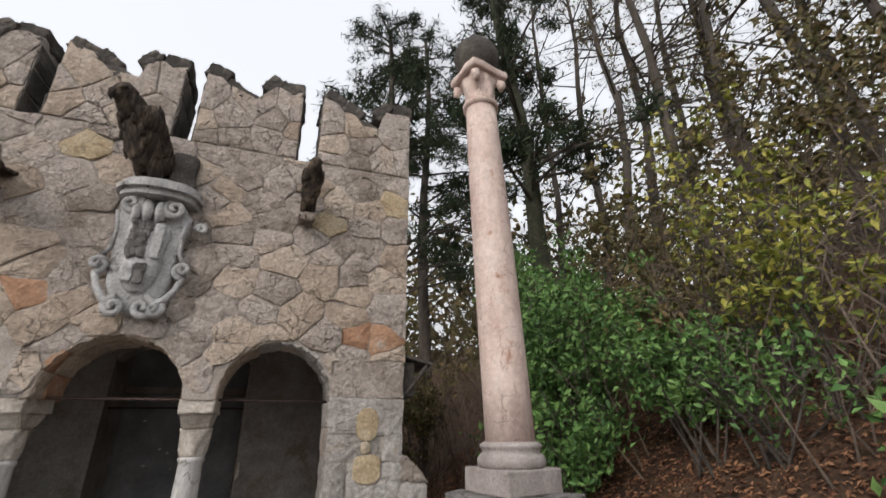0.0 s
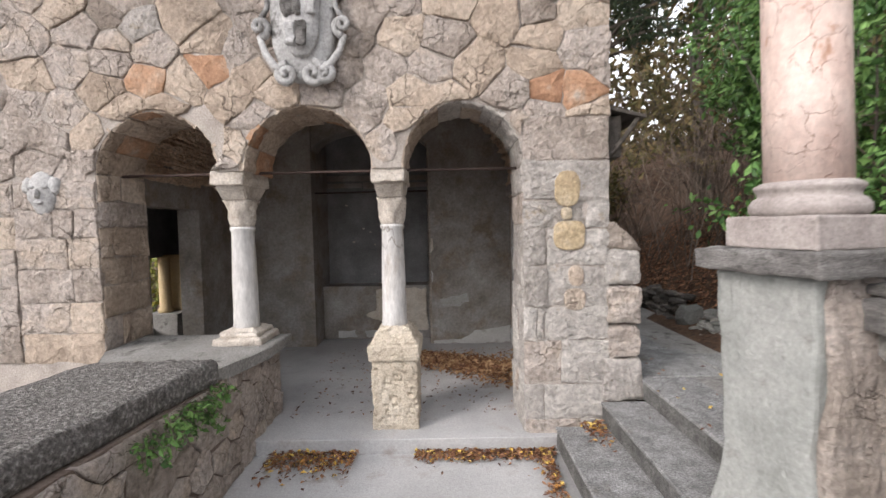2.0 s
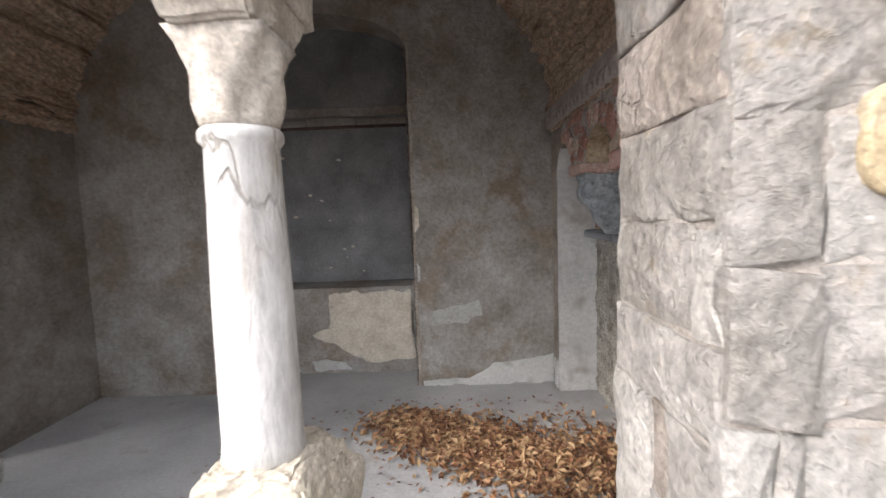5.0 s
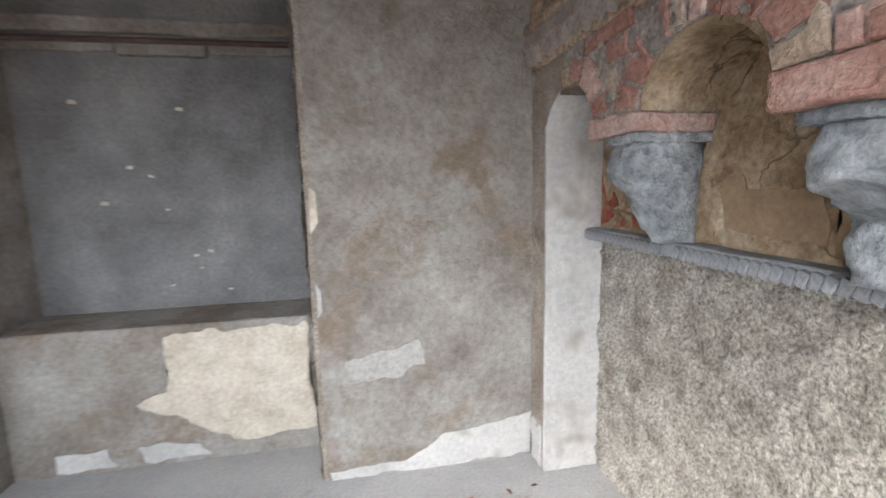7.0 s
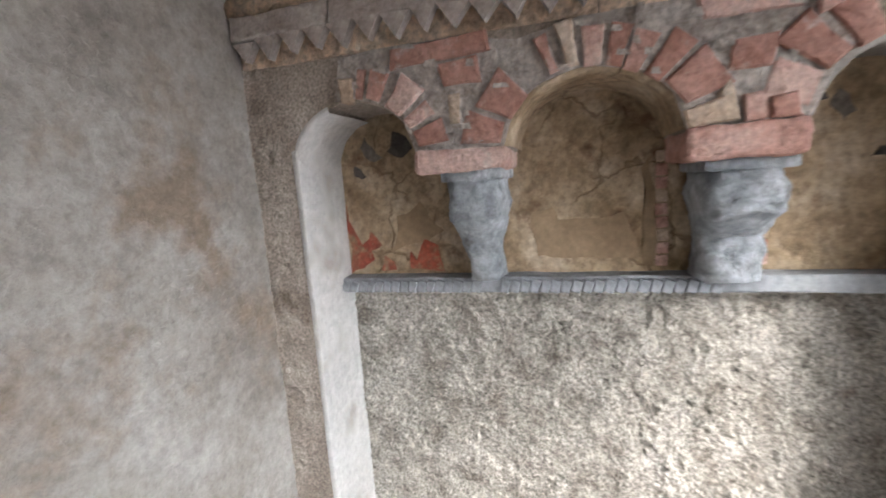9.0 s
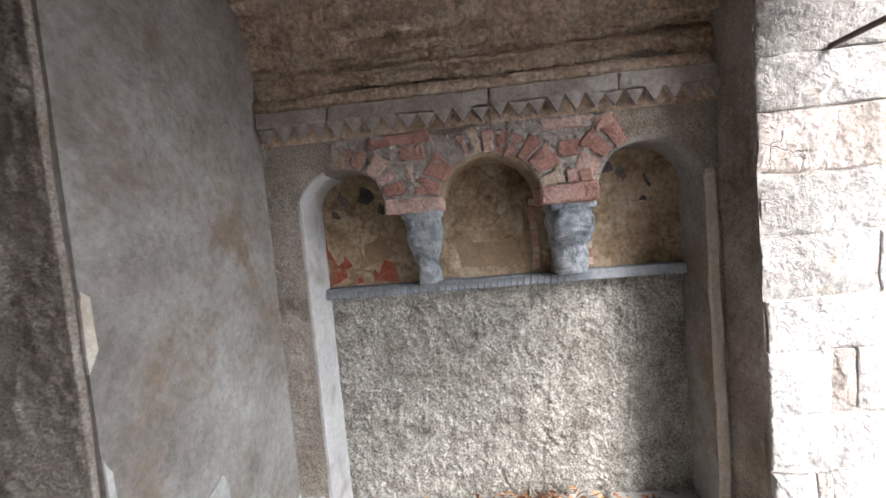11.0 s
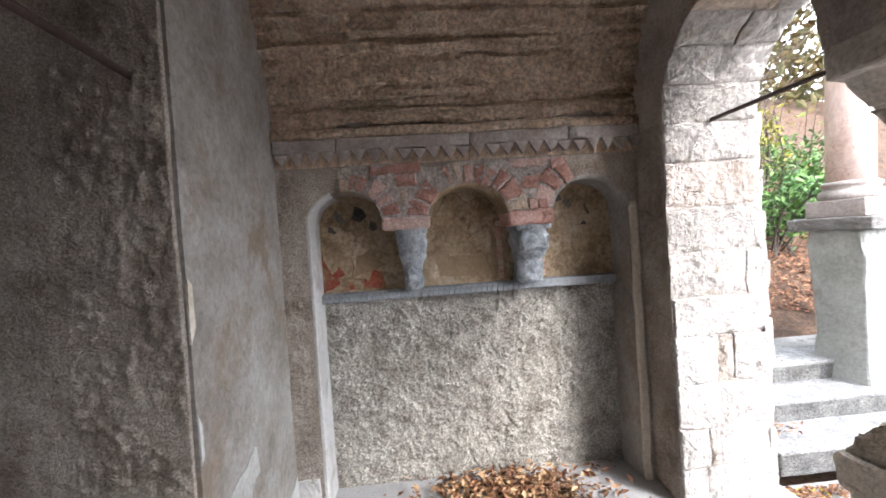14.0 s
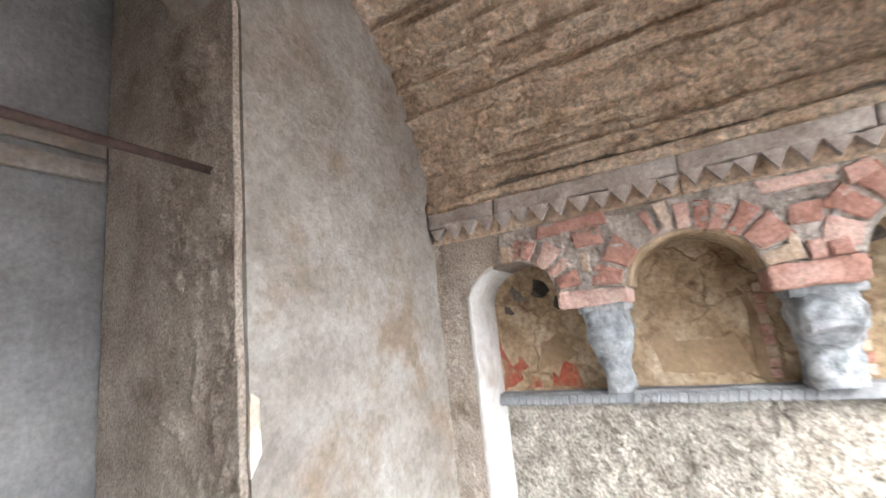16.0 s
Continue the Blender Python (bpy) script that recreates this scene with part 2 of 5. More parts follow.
LEAF_GOLD = mat("golden_fallen_leaves", [(.40, .20, .05), (.60, .40, .08), (.66, .50, .14)], 9, .75, .2, 40, .2, vary=.5, island=True)
LEAF_GREEN = mat("green_shrub_leaves", [(.042, .10, .026), (.09, .185, .045), (.16, .28, .08)], 4, .55, .1, 30, .15, vary=.55, island=True)
LEAF_YELLOW = mat("yellow_green_leaves", [(.12, .15, .025), (.24, .25, .04), (.34, .30, .06)], 4, .6, .1, 30, .15, vary=.5, island=True)
LEAF_OLIVE = mat("dull_autumn_leaves", [(.07, .07, .025), (.13, .11, .04), (.17, .12, .055)], 4, .7, .1, 30, .15, vary=.5, island=True)
NEEDLES = mat("dark_pine_needles", [(.015, .028, .014), (.03, .05, .022), (.05, .07, .03)], 2, .7, .1, 30, .2, vary=.5, island=True)
BARK = mat("grey_brown_bark", [(.04, .034, .028), (.08, .067, .056), (.12, .102, .088)], 3, .95, 1.0, 30, .4, stretch=(1, 1, .25))
TWIG = mat("bare_brown_twigs", [(.06, .044, .034), (.115, .088, .068), (.18, .14, .11)], 3, .9, .2, 30, .2, vary=.4, island=True)
IVY = mat("ivy_covered_bark", [(.022, .028, .015), (.04, .042, .024), (.07, .058, .042)], 7, .85, 1.0, 25, .4)
SLATE = mat("grey_field_stone", [(.13, .13, .12), (.21, .205, .19), (.30, .295, .27)], 3, .9, .5, 40, .3, vary=.5)
CREAM = mat("cream_yellow_stone", [(.50, .37, .20), (.60, .47, .28)], 4, .9, .3, 40, .15)


# ---- building helpers ----
R = random.Random(7)


def thing(name, label, category, at=(0, 0, 0), group="", kind=""):
    ob = new(name)
    ob.location = at
    ob.empty_display_size = 0.1
    return tagged(ob, label, category, group, kind)


def mesh_of(name, bm, material, smooth=False):
    me = bpy.data.meshes.new(name)
    bm.to_mesh(me)
    bm.free()
    for m in (material if isinstance(material, (list, tuple)) else [material]):
        me.materials.append(m)
    if smooth:
        me.polygons.foreach_set("use_smooth", [True] * len(me.polygons))
    return me


def part(name, bm, material, parent=None, label="", smooth=False):
    """Links a bmesh, given in world places, as one mesh object under a thing or part."""
    bmesh.ops.recalc_face_normals(bm, faces=bm.faces)
    ob = new(name, mesh_of(name, bm, material, smooth))
    if parent:
        ob.parent = parent
        base = Vector((0, 0, 0))
        p = parent
        while p:
            base += p.location
            p = p.parent
        ob.location = -base
    if label:
        ob["label"] = label
    return ob


def solid(name, bm, material, label, category, group="", kind="", smooth=False):
    ob = part(name, bm, material, None, "", smooth)
    return tagged(ob, label, category, group, kind)


def box(bm, lo, hi, bevel=0.0, turn=None):
    vs = bmesh.ops.create_cube(bm, size=1)["verts"]
    c = [(a + b) / 2 for a, b in zip(lo, hi)]
    for v in vs:
        v.co = Vector([c[i] + v.co[i] * (hi[i] - lo[i]) for i in range(3)])
    if bevel:
        es = list({e for v in vs for e in v.link_edges})
        r = bmesh.ops.bevel(bm, geom=es, offset=bevel, segments=2, affect="EDGES", profile=.5)
        vs = list({v for f in r["faces"] for v in f.verts} | {v for v in vs if v.is_valid})
    if turn:
        bmesh.ops.transform(bm, matrix=turn, verts=vs)
    return vs


def rough_box(lo, hi, cuts=6, amount=.012, freq=6.0, bevel=.015, turn=None):
    """A block with worn edges and an uneven surface."""
    bm = bmesh.new()
    box(bm, lo, hi, bevel)
    long_edges = [e for e in bm.edges if e.calc_length() > .06]
    bmesh.ops.subdivide_edges(bm, edges=long_edges, cuts=cuts, use_grid_fill=True)
    for v in bm.verts:
        v.co += noise.noise_vector(v.co * freq) * amount + noise.noise_vector(v.co * freq * 4) * amount * .4
    if turn:
        bmesh.ops.transform(bm, matrix=turn, verts=bm.verts)
    return bm


def lathe(bm, profile, at, seg=28, squash=1.0):
    """Turns (radius, height) pairs about a vertical axis."""
    rings = []
    for r, z in profile:
        rings.append([bm.verts.new((at[0] + r * math.cos(2 * math.pi * i / seg), at[1] + r * squash * math.sin(2 * math.pi * i / seg), at[2] + z)) for i in range(seg)])
    for a, b in zip(rings, rings[1:]):
        for i in range(seg):
            bm.faces.new((a[i], a[(i + 1) % seg], b[(i + 1) % seg], b[i]))
    bm.faces.new(rings[0][::-1])
    bm.faces.new(rings[-1])


def tube(bm, pts, radii, seg=6):
    """A round tapering limb through points."""
    rings = []
    for i, p in enumerate(pts):
        d = (Vector(pts[min(i + 1, len(pts) - 1)]) - Vector(pts[max(i - 1, 0)])).normalized()
        u = d.cross(Vector((.3, .9, .2))).normalized()
        w = d.cross(u)
        r = radii[i]
        rings.append([bm.verts.new(Vector(p) + u * r * math.cos(2 * math.pi * k / seg) + w * r * math.sin(2 * math.pi * k / seg)) for k in range(seg)])
    for a, b in zip(rings, rings[1:]):
        for k in range(seg):
            bm.faces.new((a[k], a[(k + 1) % seg], b[(k + 1) % seg], b[k]))
    if seg > 3:
        bm.faces.new(rings[0][::-1])
        bm.faces.new(rings[-1])


def strips(bm, us, low, top, d0, d1, along="x"):
    """An upright wall along x or y, from low(u) to top(u), between depths d0 and d1: prisms side by side."""
    def P(u, d, z):
        return (u, d, z) if along == "x" else (d, u, z)
    for a, b in zip(us, us[1:]):
        e = 1e-4
        la, lb, ta, tb = low(a + e), low(b - e), top(a + e), top(b - e)
        if ta - la < 1e-3 and tb - lb < 1e-3:
            continue
        v = [bm.verts.new(P(*q)) for q in ((a, d0, la), (b, d0, lb), (b, d0, tb), (a, d0, ta), (a, d1, la), (b, d1, lb), (b, d1, tb), (a, d1, ta))]
        for f in ((0, 1, 2, 3), (5, 4, 7, 6), (4, 5, 1, 0), (3, 2, 6, 7), (4, 0, 3, 7), (1, 5, 6, 2)):
            bm.faces.new([v[i] for i in f])


def arch_low(arches, spring, else_low):
    def low(x):
        for c, r, rise in arches:
            if abs(x - c) < r:
                return spring + rise * math.sqrt(max(0, 1 - ((x - c) / r) ** 2))
        return else_low(x)
    return low


def spread(a, b, step):
    n = max(1, int(round((b - a) / step)))
    return [a + (b - a) * i / n for i in range(n + 1)]


def cell(seeds, i, bounds, near=26):
    """The part of the bounds that lies nearest to seed i."""
    x0, y0, x1, y1 = bounds
    poly = [(x0, y0), (x1, y0), (x1, y1), (x0, y1)]
    s = seeds[i]
    d = ((seeds - s) ** 2).sum(1)
    for j in np.argsort(d)[1:near]:
        m, nx = (s + seeds[j]) / 2, seeds[j] - s
        side = [(p[0] - m[0]) * nx[0] + (p[1] - m[1]) * nx[1] for p in poly]
        out = []
        for k in range(len(poly)):
            a, b, sa, sb = poly[k], poly[(k + 1) % len(poly)], side[k], side[(k + 1) % len(poly)]
            if sa <= 0:
                out.append(a)
            if sa * sb < 0:
                t = sa / (sa - sb)
                out.append((a[0] + t * (b[0] - a[0]), a[1] + t * (b[1] - a[1])))
        poly = out
        if len(poly) < 3:
            return []
    return poly


def finer(poly, step):
    out = []
    for k in range(len(poly)):
        a, b = poly[k], poly[(k + 1) % len(poly)]
        n = max(1, int(math.hypot(b[0] - a[0], b[1] - a[1]) / step))
        out += [(a[0] + (b[0] - a[0]) * i / n, a[1] + (b[1] - a[1]) * i / n) for i in range(n)]
    return out


def stone_mesh(name, poly, place, material, gap=.008, lift=.022, wobble=.012, seed=0.0, dome=.010):
    """One stone of a wall face: outline in the face's own plane, sides going in, a domed uneven front. place(u, v, h) gives its place."""
    poly = finer(poly, .055)
    if len(poly) < 3:
        return None
    cx, cy = sum(p[0] for p in poly) / len(poly), sum(p[1] for p in poly) / len(poly)
    bm = bmesh.new()

    def ring(inset, h, wob):
        vs = []
        for x, y in poly:
            d = math.hypot(x - cx, y - cy) or 1
            k = max(.12, 1 - inset / d)
            n = noise.noise_vector(Vector((x * 7 + seed, y * 7, seed))) + noise.noise_vector(Vector((x * 22 + seed, y * 22, seed))) * .5
            u, v = cx + (x - cx) * k + n[0] * wob, cy + (y - cy) * k + n[1] * wob
            hh = h + (noise.noise(Vector((u * 9, v * 9, seed))) * dome * 1.3 if h > 0 else 0)
            vs.append(bm.verts.new(place(u, v, hh)))
        return vs
    rings = [ring(gap, -.03, wobble), ring(gap * 1.1, lift * .7, wobble), ring(gap + .007, lift, wobble), ring(gap + .05, lift + dome * .5, wobble)]
    n = len(poly)
    for a, b in zip(rings, rings[1:]):
        for i in range(n):
            bm.faces.new((a[i], a[(i + 1) % n], b[(i + 1) % n], b[i]))
    mid = bm.verts.new(place(cx, cy, lift + dome + noise.noise(Vector((cx * 9, cy * 9, seed))) * dome))
    for i in range(n):
        bm.faces.new((rings[-1][i], rings[-1][(i + 1) % n], mid))
    bmesh.ops.recalc_face_normals(bm, faces=bm.faces)
    return mesh_of(name, bm, material)


def piece(name, me, parent):
    ob = new(name, me)
    ob.parent = parent
    base = Vector((0, 0, 0))
    p = parent
    while p:
        base += p.location
        p = p.parent
    ob.location = -base
    return ob


def blob(bm, at, size, turn=(0, 0, 0), sub=2, lump=.0, freq=8.0):
    vs = bmesh.ops.create_icosphere(bm, subdivisions=sub, radius=1)["verts"]
    m = pose(*at, *turn) @ Matrix.Diagonal((*size, 1))
    for v in vs:
        k = 1 + lump * noise.noise(v.co * 1.7 + Vector(at) * freq)
        v.co = m @ (v.co * k)
    return vs


def leaves_mesh(name, spots, size, material, rng, curl=.35, lie=.0, slim=.6):
    """Many small folded leaves at (place, normal) spots, as one mesh."""
    verts, faces = [], []
    for p, nrm in spots:
        s = size * rng.uniform(.55, 1.3)
        if lie:
            up = (Vector(nrm) + Vector((rng.uniform(-1, 1), rng.uniform(-1, 1), rng.uniform(-1, 1))) * lie).normalized()
        else:
            up = Vector((rng.gauss(0, 1), rng.gauss(0, 1), rng.gauss(0, 1) + .4)).normalized()
        a = up.cross(Vector((rng.gauss(0, 1), rng.gauss(0, 1), rng.gauss(0, 1)))).normalized()
        b = up.cross(a)
        k = len(verts)
        p = Vector(p)
        lift = up * s * curl * rng.uniform(.2, 1)
        verts += [p - a * s, p - b * s * slim * .8 + lift - a * s * .15, p + a * s + lift * .4, p + b * s * slim * .8 + lift - a * s * .15]
        faces += [(k, k + 1, k + 2), (k, k + 2, k + 3)]
    me = bpy.data.meshes.new(name)
    me.from_pydata([tuple(v) for v in verts], [], faces)
    me.materials.append(material)
    return me

# ---- large structure ----
SPRING = 2.07
ARCHES = [(.015, .475, .46), (1.165, .495, .48), (2.345, .465, .49)]
CORNER = 3.445
BACK = 2.655
WALL = .545
MERLONS = [(-2.3, -1.2), (-1.0, -.06), (.12, 1.12), (1.30, 2.25), (2.46, CORNER)]


def facade_low(x):
    if -.46 < x < 2.81:
        return SPRING
    return -.15


def facade_top(x):
    for a, b in MERLONS:
        if a <= x <= b:
            t = (x - a) / (b - a)
            top = 5.27 - .30 * (t / .5) ** 1.4 if t < .5 else (4.97 if t < .66 else 5.25)
            return top + .02 * math.sin(x * 23)
    return 4.36


xs = sorted(set([round(v, 4) for c, r, _ in ARCHES for v in [c + r * math.sin(math.pi * k / 28) for k in range(-14, 15)]]
                + [-2.3, -.46, 2.81, CORNER] + [v for m in MERLONS for v in spread(m[0], m[1], .07)] + [-1.15, .03, 1.21, 2.35]))
bm = bmesh.new()
strips(bm, xs, arch_low(ARCHES, SPRING, facade_low), facade_top, 0, WALL)
facade = solid("wall_front", bm, MORTAR, "battlemented rubble stone facade with three round arches", "wall", kind="structure")

# dark weathered cap stones along the battlements
for a, b in MERLONS[1:]:
    for u0, u1 in zip(spread(a, b, .2), spread(a, b, .2)[1:]):
        m = (u0 + u1) / 2
        z = facade_top(m)
        dz = (facade_top(min(u1, b - .01)) - facade_top(max(u0, a + .01))) / (u1 - u0)
        bb = rough_box((-.115, -.28, -.06), (.115, .28, R.uniform(.07, .13)), 6, .028, 14, .02)
        me = mesh_of("cap_stone", bb, STONE_DARK)
        ob = new("cap_stone", me)
        ob.parent = facade
        ob.matrix_local = Matrix.Translation((m, WALL / 2 - .01, z)) @ pose(0, 0, 0, R.uniform(-4, 4), -math.degrees(math.atan(dz)), R.uniform(-5, 5))
for a, b in MERLONS[1:]:
    for x, s in ((a, -1), (b, 1)):
        if x > 3.4:
            continue
        for k in range(3):
            z0 = 4.40 + k * .25
            bb = rough_box((x - .012, .0, z0), (x + .012, WALL, z0 + .23), 3, .015, 9, .008)
            part("side_stone", bb, STONE_DARK, facade)

# right return of the building and its inner core
bm = bmesh.new()
strips(bm, [WALL, 6.5], lambda u: -.15, lambda u: 4.36, 3.40, CORNER, "y")
solid("wall_right", bm, MORTAR, "side wall of the porch in rubble stone", "wall", kind="structure")
# end wall behind the frame of three niches
RX, RB = 3.08, 3.37
bm = bmesh.new()
strips(bm, [WALL, BACK], lambda u: -.1, lambda u: 2.3, RB, 3.40, "y")
solid("wall_niche_backing", bm, PEBBLEDASH, "coarse pale roughcast wall under a stone ledge", "wall", kind="structure")
NICHES = [(2.285, .212, .180), (1.576, .229, .185), (.842, .240, .190)]
YL, YR = 2.497, .602
ZS = 1.665


def niche_low(y):
    if y > YL or y < YR:
        return -.1
    return ZS


ys = sorted(set([round(v, 4) for c, r, _ in NICHES for v in [c + r * math.sin(math.pi * k / 20) for k in range(-10, 11)]] + [WALL, YR, YL, BACK]))
bm = bmesh.new()
strips(bm, ys, arch_low(NICHES, ZS, niche_low), lambda y: 2.30, RX, RB - .003, "y")
bmesh.ops.remove_doubles(bm, verts=bm.verts, dist=1e-4)
frame_wall = solid("wall_niche_frame", bm, ROUGHCAST, "roughcast end wall cut with three small round niches", "wall", kind="structure")
# pale plaster on the left reveal, worn plaster on the right
bm = rough_box((RX - .004, YL - .012, 0), (RB, YL + .01, 1.72), 8, .006, 5, .006)
part("reveal_plaster", bm, PLASTER_WHITE, frame_wall, "pale cracked plaster reveal")
def reveal_curve(c, r, rise, a0, a1, material, label):
    """Plaster lining a niche's soffit from angle a0 to a1."""
    bm = bmesh.new()
    rows = []
    for k in range(13):
        a = radians(a0 + (a1 - a0) * k / 12)
        th = .010 + .006 * noise.noise(Vector((k * .4, c, 0)))
        rows.append([bm.verts.new((x, c + (r - q) * math.cos(a), ZS + (rise - q) * math.sin(a))) for x, q in ((RX - .001, -.008), (RX - .005, th), (RX + .14, th), (RB, th))])
    for p, q in zip(rows, rows[1:]):
        for n in range(3):
            bm.faces.new((p[n], p[n + 1], q[n + 1], q[n]))
    part("reveal_plaster", bm, material, frame_wall, label, smooth=True)


reveal_curve(*NICHES[0], 0, 70, PLASTER_WHITE, "")
reveal_curve(*NICHES[2], 4, 180, PLASTER, "")
reveal_curve(*NICHES[1], 2, 178, FRESCO, "")
bm = rough_box((RX - .010, YR - .036, 0), (RX + .02, YR + .008, 1.69), 14, .007, 8, .006)
part("reveal_plaster", bm, PLASTER_PATCH, frame_wall, "cream worn plaster edge")
bm = rough_box((RX + .02, YR - .004, 0), (RB, YR + .008, 1.67), 8, .005, 7, .003)
part("reveal_plaster", bm, PLASTER, frame_wall)
bm = rough_box((RX - .01, YL + .03, 0), (RX + .02, BACK - .005, .22), 4, .012, 9, .008)
part("foot_patch", bm, PLASTER_WHITE, frame_wall, "broken brick and plaster at the foot")

# back wall: piers, a deep recess between them, a low bench of masonry
bm = bmesh.new()
box(bm, (2.0, BACK, -.1), (3.40, 3.55, 3.6))
pier_r = solid("wall_back_pier", bm, PLASTER, "stained grey-brown plaster pier of the back wall", "wall", kind="structure")
bm = rough_box((1.975, BACK + .012, 0), (2.0, 3.38, 3.4), 20, .006, 12, .004)
part("roughcast_side", bm, ROUGHCAST, pier_r, "dark coarse roughcast side")
bm = bmesh.new()
box(bm, (-.62, BACK - .06, -.1), (.41, 3.55, 3.6))
solid("wall_back_pier_left", bm, PLASTER, "stained plaster pier beside the deep recess", "wall", kind="structure")
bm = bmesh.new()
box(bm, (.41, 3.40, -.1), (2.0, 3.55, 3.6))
back_panel = solid("wall_recess", bm, PLASTER_DARK, "dark grey plaster at the back of the recess", "wall", kind="structure")
bm = rough_box((.412, 3.0, -.05), (1.974, 3.398, .77), 8, .003, 3, .012)
bench = solid("masonry_bench", bm, PLASTER, "low plastered masonry bench filling the recess", "bench")
for lo, hi in (((.414, 3.365, 2.22), (.95, 3.398, 2.29)), ((.97, 3.345, 2.20), (1.42, 3.398, 2.30)), ((1.44, 3.365, 2.22), (1.972, 3.398, 2.29)), ((.414, 3.375, 2.32), (1.972, 3.398, 2.40))):
    part("ledge_block", rough_box(lo, hi, 5, .008, 8, .008), PLASTER, back_panel, "broken projecting ledge block")


def patch(name, poly, place, material, parent, label="", lift=.004, seed=1.0, wob=.03):
    """A thin ragged layer of plaster or paint with a shape of its own."""
    pts = finer(poly, .012)
    bm = bmesh.new()
    lo, hi = [], []
    for x, y in pts:
        n = noise.noise_vector(Vector((x * 9 + seed, y * 9, seed))) * wob + noise.noise_vector(Vector((x * 27 + seed, y * 27, seed))) * wob * .28 + noise.noise_vector(Vector((x * 70 + seed, y * 70, seed))) * wob * .08
        lo.append(bm.verts.new(place(x + n[0], y + n[1], -.003)))
        hi.append(bm.verts.new(place(x + n[0], y + n[1], lift)))
    k = len(pts)
    for i in range(k):
        bm.faces.new((lo[i], lo[(i + 1) % k], hi[(i + 1) % k], hi[i]))
    bm.faces.new(hi)
    bmesh.ops.triangulate(bm, faces=bm.faces[:])
    return part(name, bm, material, parent, label)


def skin(name, place, u0, u1, v0, v1, step, amp, freq, material, parent, label="", band=0.0):
    """A coarse thrown-on coat: a fine sheet with pebbles, torn hollows and, with band, ridges left by the float."""
    us, vs = spread(u0, u1, step), spread(v0, v1, step)
    verts, faces = [], []
    for u in us:
        for v in vs:
            q = Vector((u * freq, v * freq, u0 * 7))
            near = noise.voronoi(q * 1.25, distance_metric="DISTANCE", exponent=2.5)[0]
            pebble = max(0.0, .62 - near[0]) * (.4 + noise.cell(q * .5))
            h = .004 + amp * (.85 * noise.noise(q * .9) + .5 * noise.noise(q * 2.9) + .9 * pebble + .8 * noise.noise(q * .22))
            hollow = noise.noise(q * .33 + Vector((9, 3, 1)))
            if hollow > .28:
                h -= amp * 1.6 * min(1, (hollow - .28) * 5)
            if band:
                h += band * noise.noise(Vector((u * 2.2, v * 17, 4)))
            verts.append(place(u, v, max(.001, h)))
    n = len(vs)
    for i in range(len(us) - 1):
        for k in range(n - 1):
            a = i * n + k
            faces.append((a, a + 1, a + n + 1, a + n))
    me = bpy.data.meshes.new(name)
    me.from_pydata(verts, [], faces)
    me.materials.append(material)
    me.polygons.foreach_set("use_smooth", [True] * len(me.polygons))
    ob = piece(name, me, parent)
    if label:
        ob["label"] = label
    return ob


def on_y(d):
    return lambda x, z, h: (x, d - h, z)


def on_x(d):
    return lambda y, z, h: (d - h, y, z)


skin("roughcast_coat", on_x(RB - .002), YR, YL - .012, 0, 1.19, .0062, .018, 36, PEBBLEDASH, frame_wall, "coarse pale roughcast coat", .007)
skin("roughcast_coat", on_x(1.974), BACK + .012, 3.0, 0, 3.3, .009, .018, 30, ROUGHCAST, pier_r)
skin("roughcast_coat", on_x(RX), YL + .05, BACK, .2, 1.99, .009, .010, 34, ROUGHCAST, frame_wall)
skin("roughcast_coat", lambda x, z, h: (x, WALL + h, z), 2.825, 3.075, .0, 2.08, .009, .011, 30, ROUGHCAST, facade)
patch("cream_patch", [(1.0, .36), (1.18, .42), (1.2, .72), (1.9, .74), (1.93, .12), (1.5, .10), (1.25, .25)], on_y(2.993), PLASTER_PATCH, bench, "cream patch of bare plaster", .004, 3)
patch("white_patch", [(.62, .02), (.62, .12), (.86, .13), (.9, .02)], on_y(2.993), PLASTER_WHITE, bench, "", .004, 5, .02)
patch("white_patch", [(1.02, .03), (1.02, .13), (1.3, .11), (1.36, .03)], on_y(2.993), PLASTER_WHITE, bench, "", .004, 6, .02)
patch("repair_patch", [(2.05, .50), (2.12, .62), (2.32, .66), (2.47, .70), (2.52, .58), (2.4, .52)], on_y(BACK), PLASTER_REPAIR, pier_r, "grey repair in the plaster", .003, 8, .03)
patch("repair_patch", [(2.02, .005), (2.02, .05), (2.4, .06), (2.6, .18), (2.85, .20), (3.07, .25), (3.07, .005)], on_y(BACK), PLASTER_WHITE, pier_r, "", .005, 9, .02)
patch("repair_patch", [(2.0, 1.25), (2.0, 1.46), (2.03, 1.44), (2.035, 1.3)], on_y(BACK), PLASTER_PATCH, pier_r, "", .005, 10, .01)
patch("repair_patch", [(2.0, .85), (2.0, 1.02), (2.02, .98), (2.02, .88)], on_y(BACK), PLASTER_WHITE, pier_r, "", .005, 11, .008)
for x, z, s in ((.95, 1.6, .025), (1.05, 1.55, .02), (1.25, 1.08, .02), (1.33, 1.1, .025), (1.28, 1.0, .012), (1.12, 1.35, .02), (.8, 1.4, .03), (1.24, 1.92, .03), (.7, 1.95, .03), (1.42, .86, .018), (1.1, .9, .015)):
    patch("plaster_chip", [(x - s * .7, z - s * .3), (x + s * .6, z - s * .4), (x + s * .7, z + s * .3), (x - s * .5, z + s * .4)], on_y(3.40), PLASTER_PATCH, back_panel, "", .003, x * 9, .016)

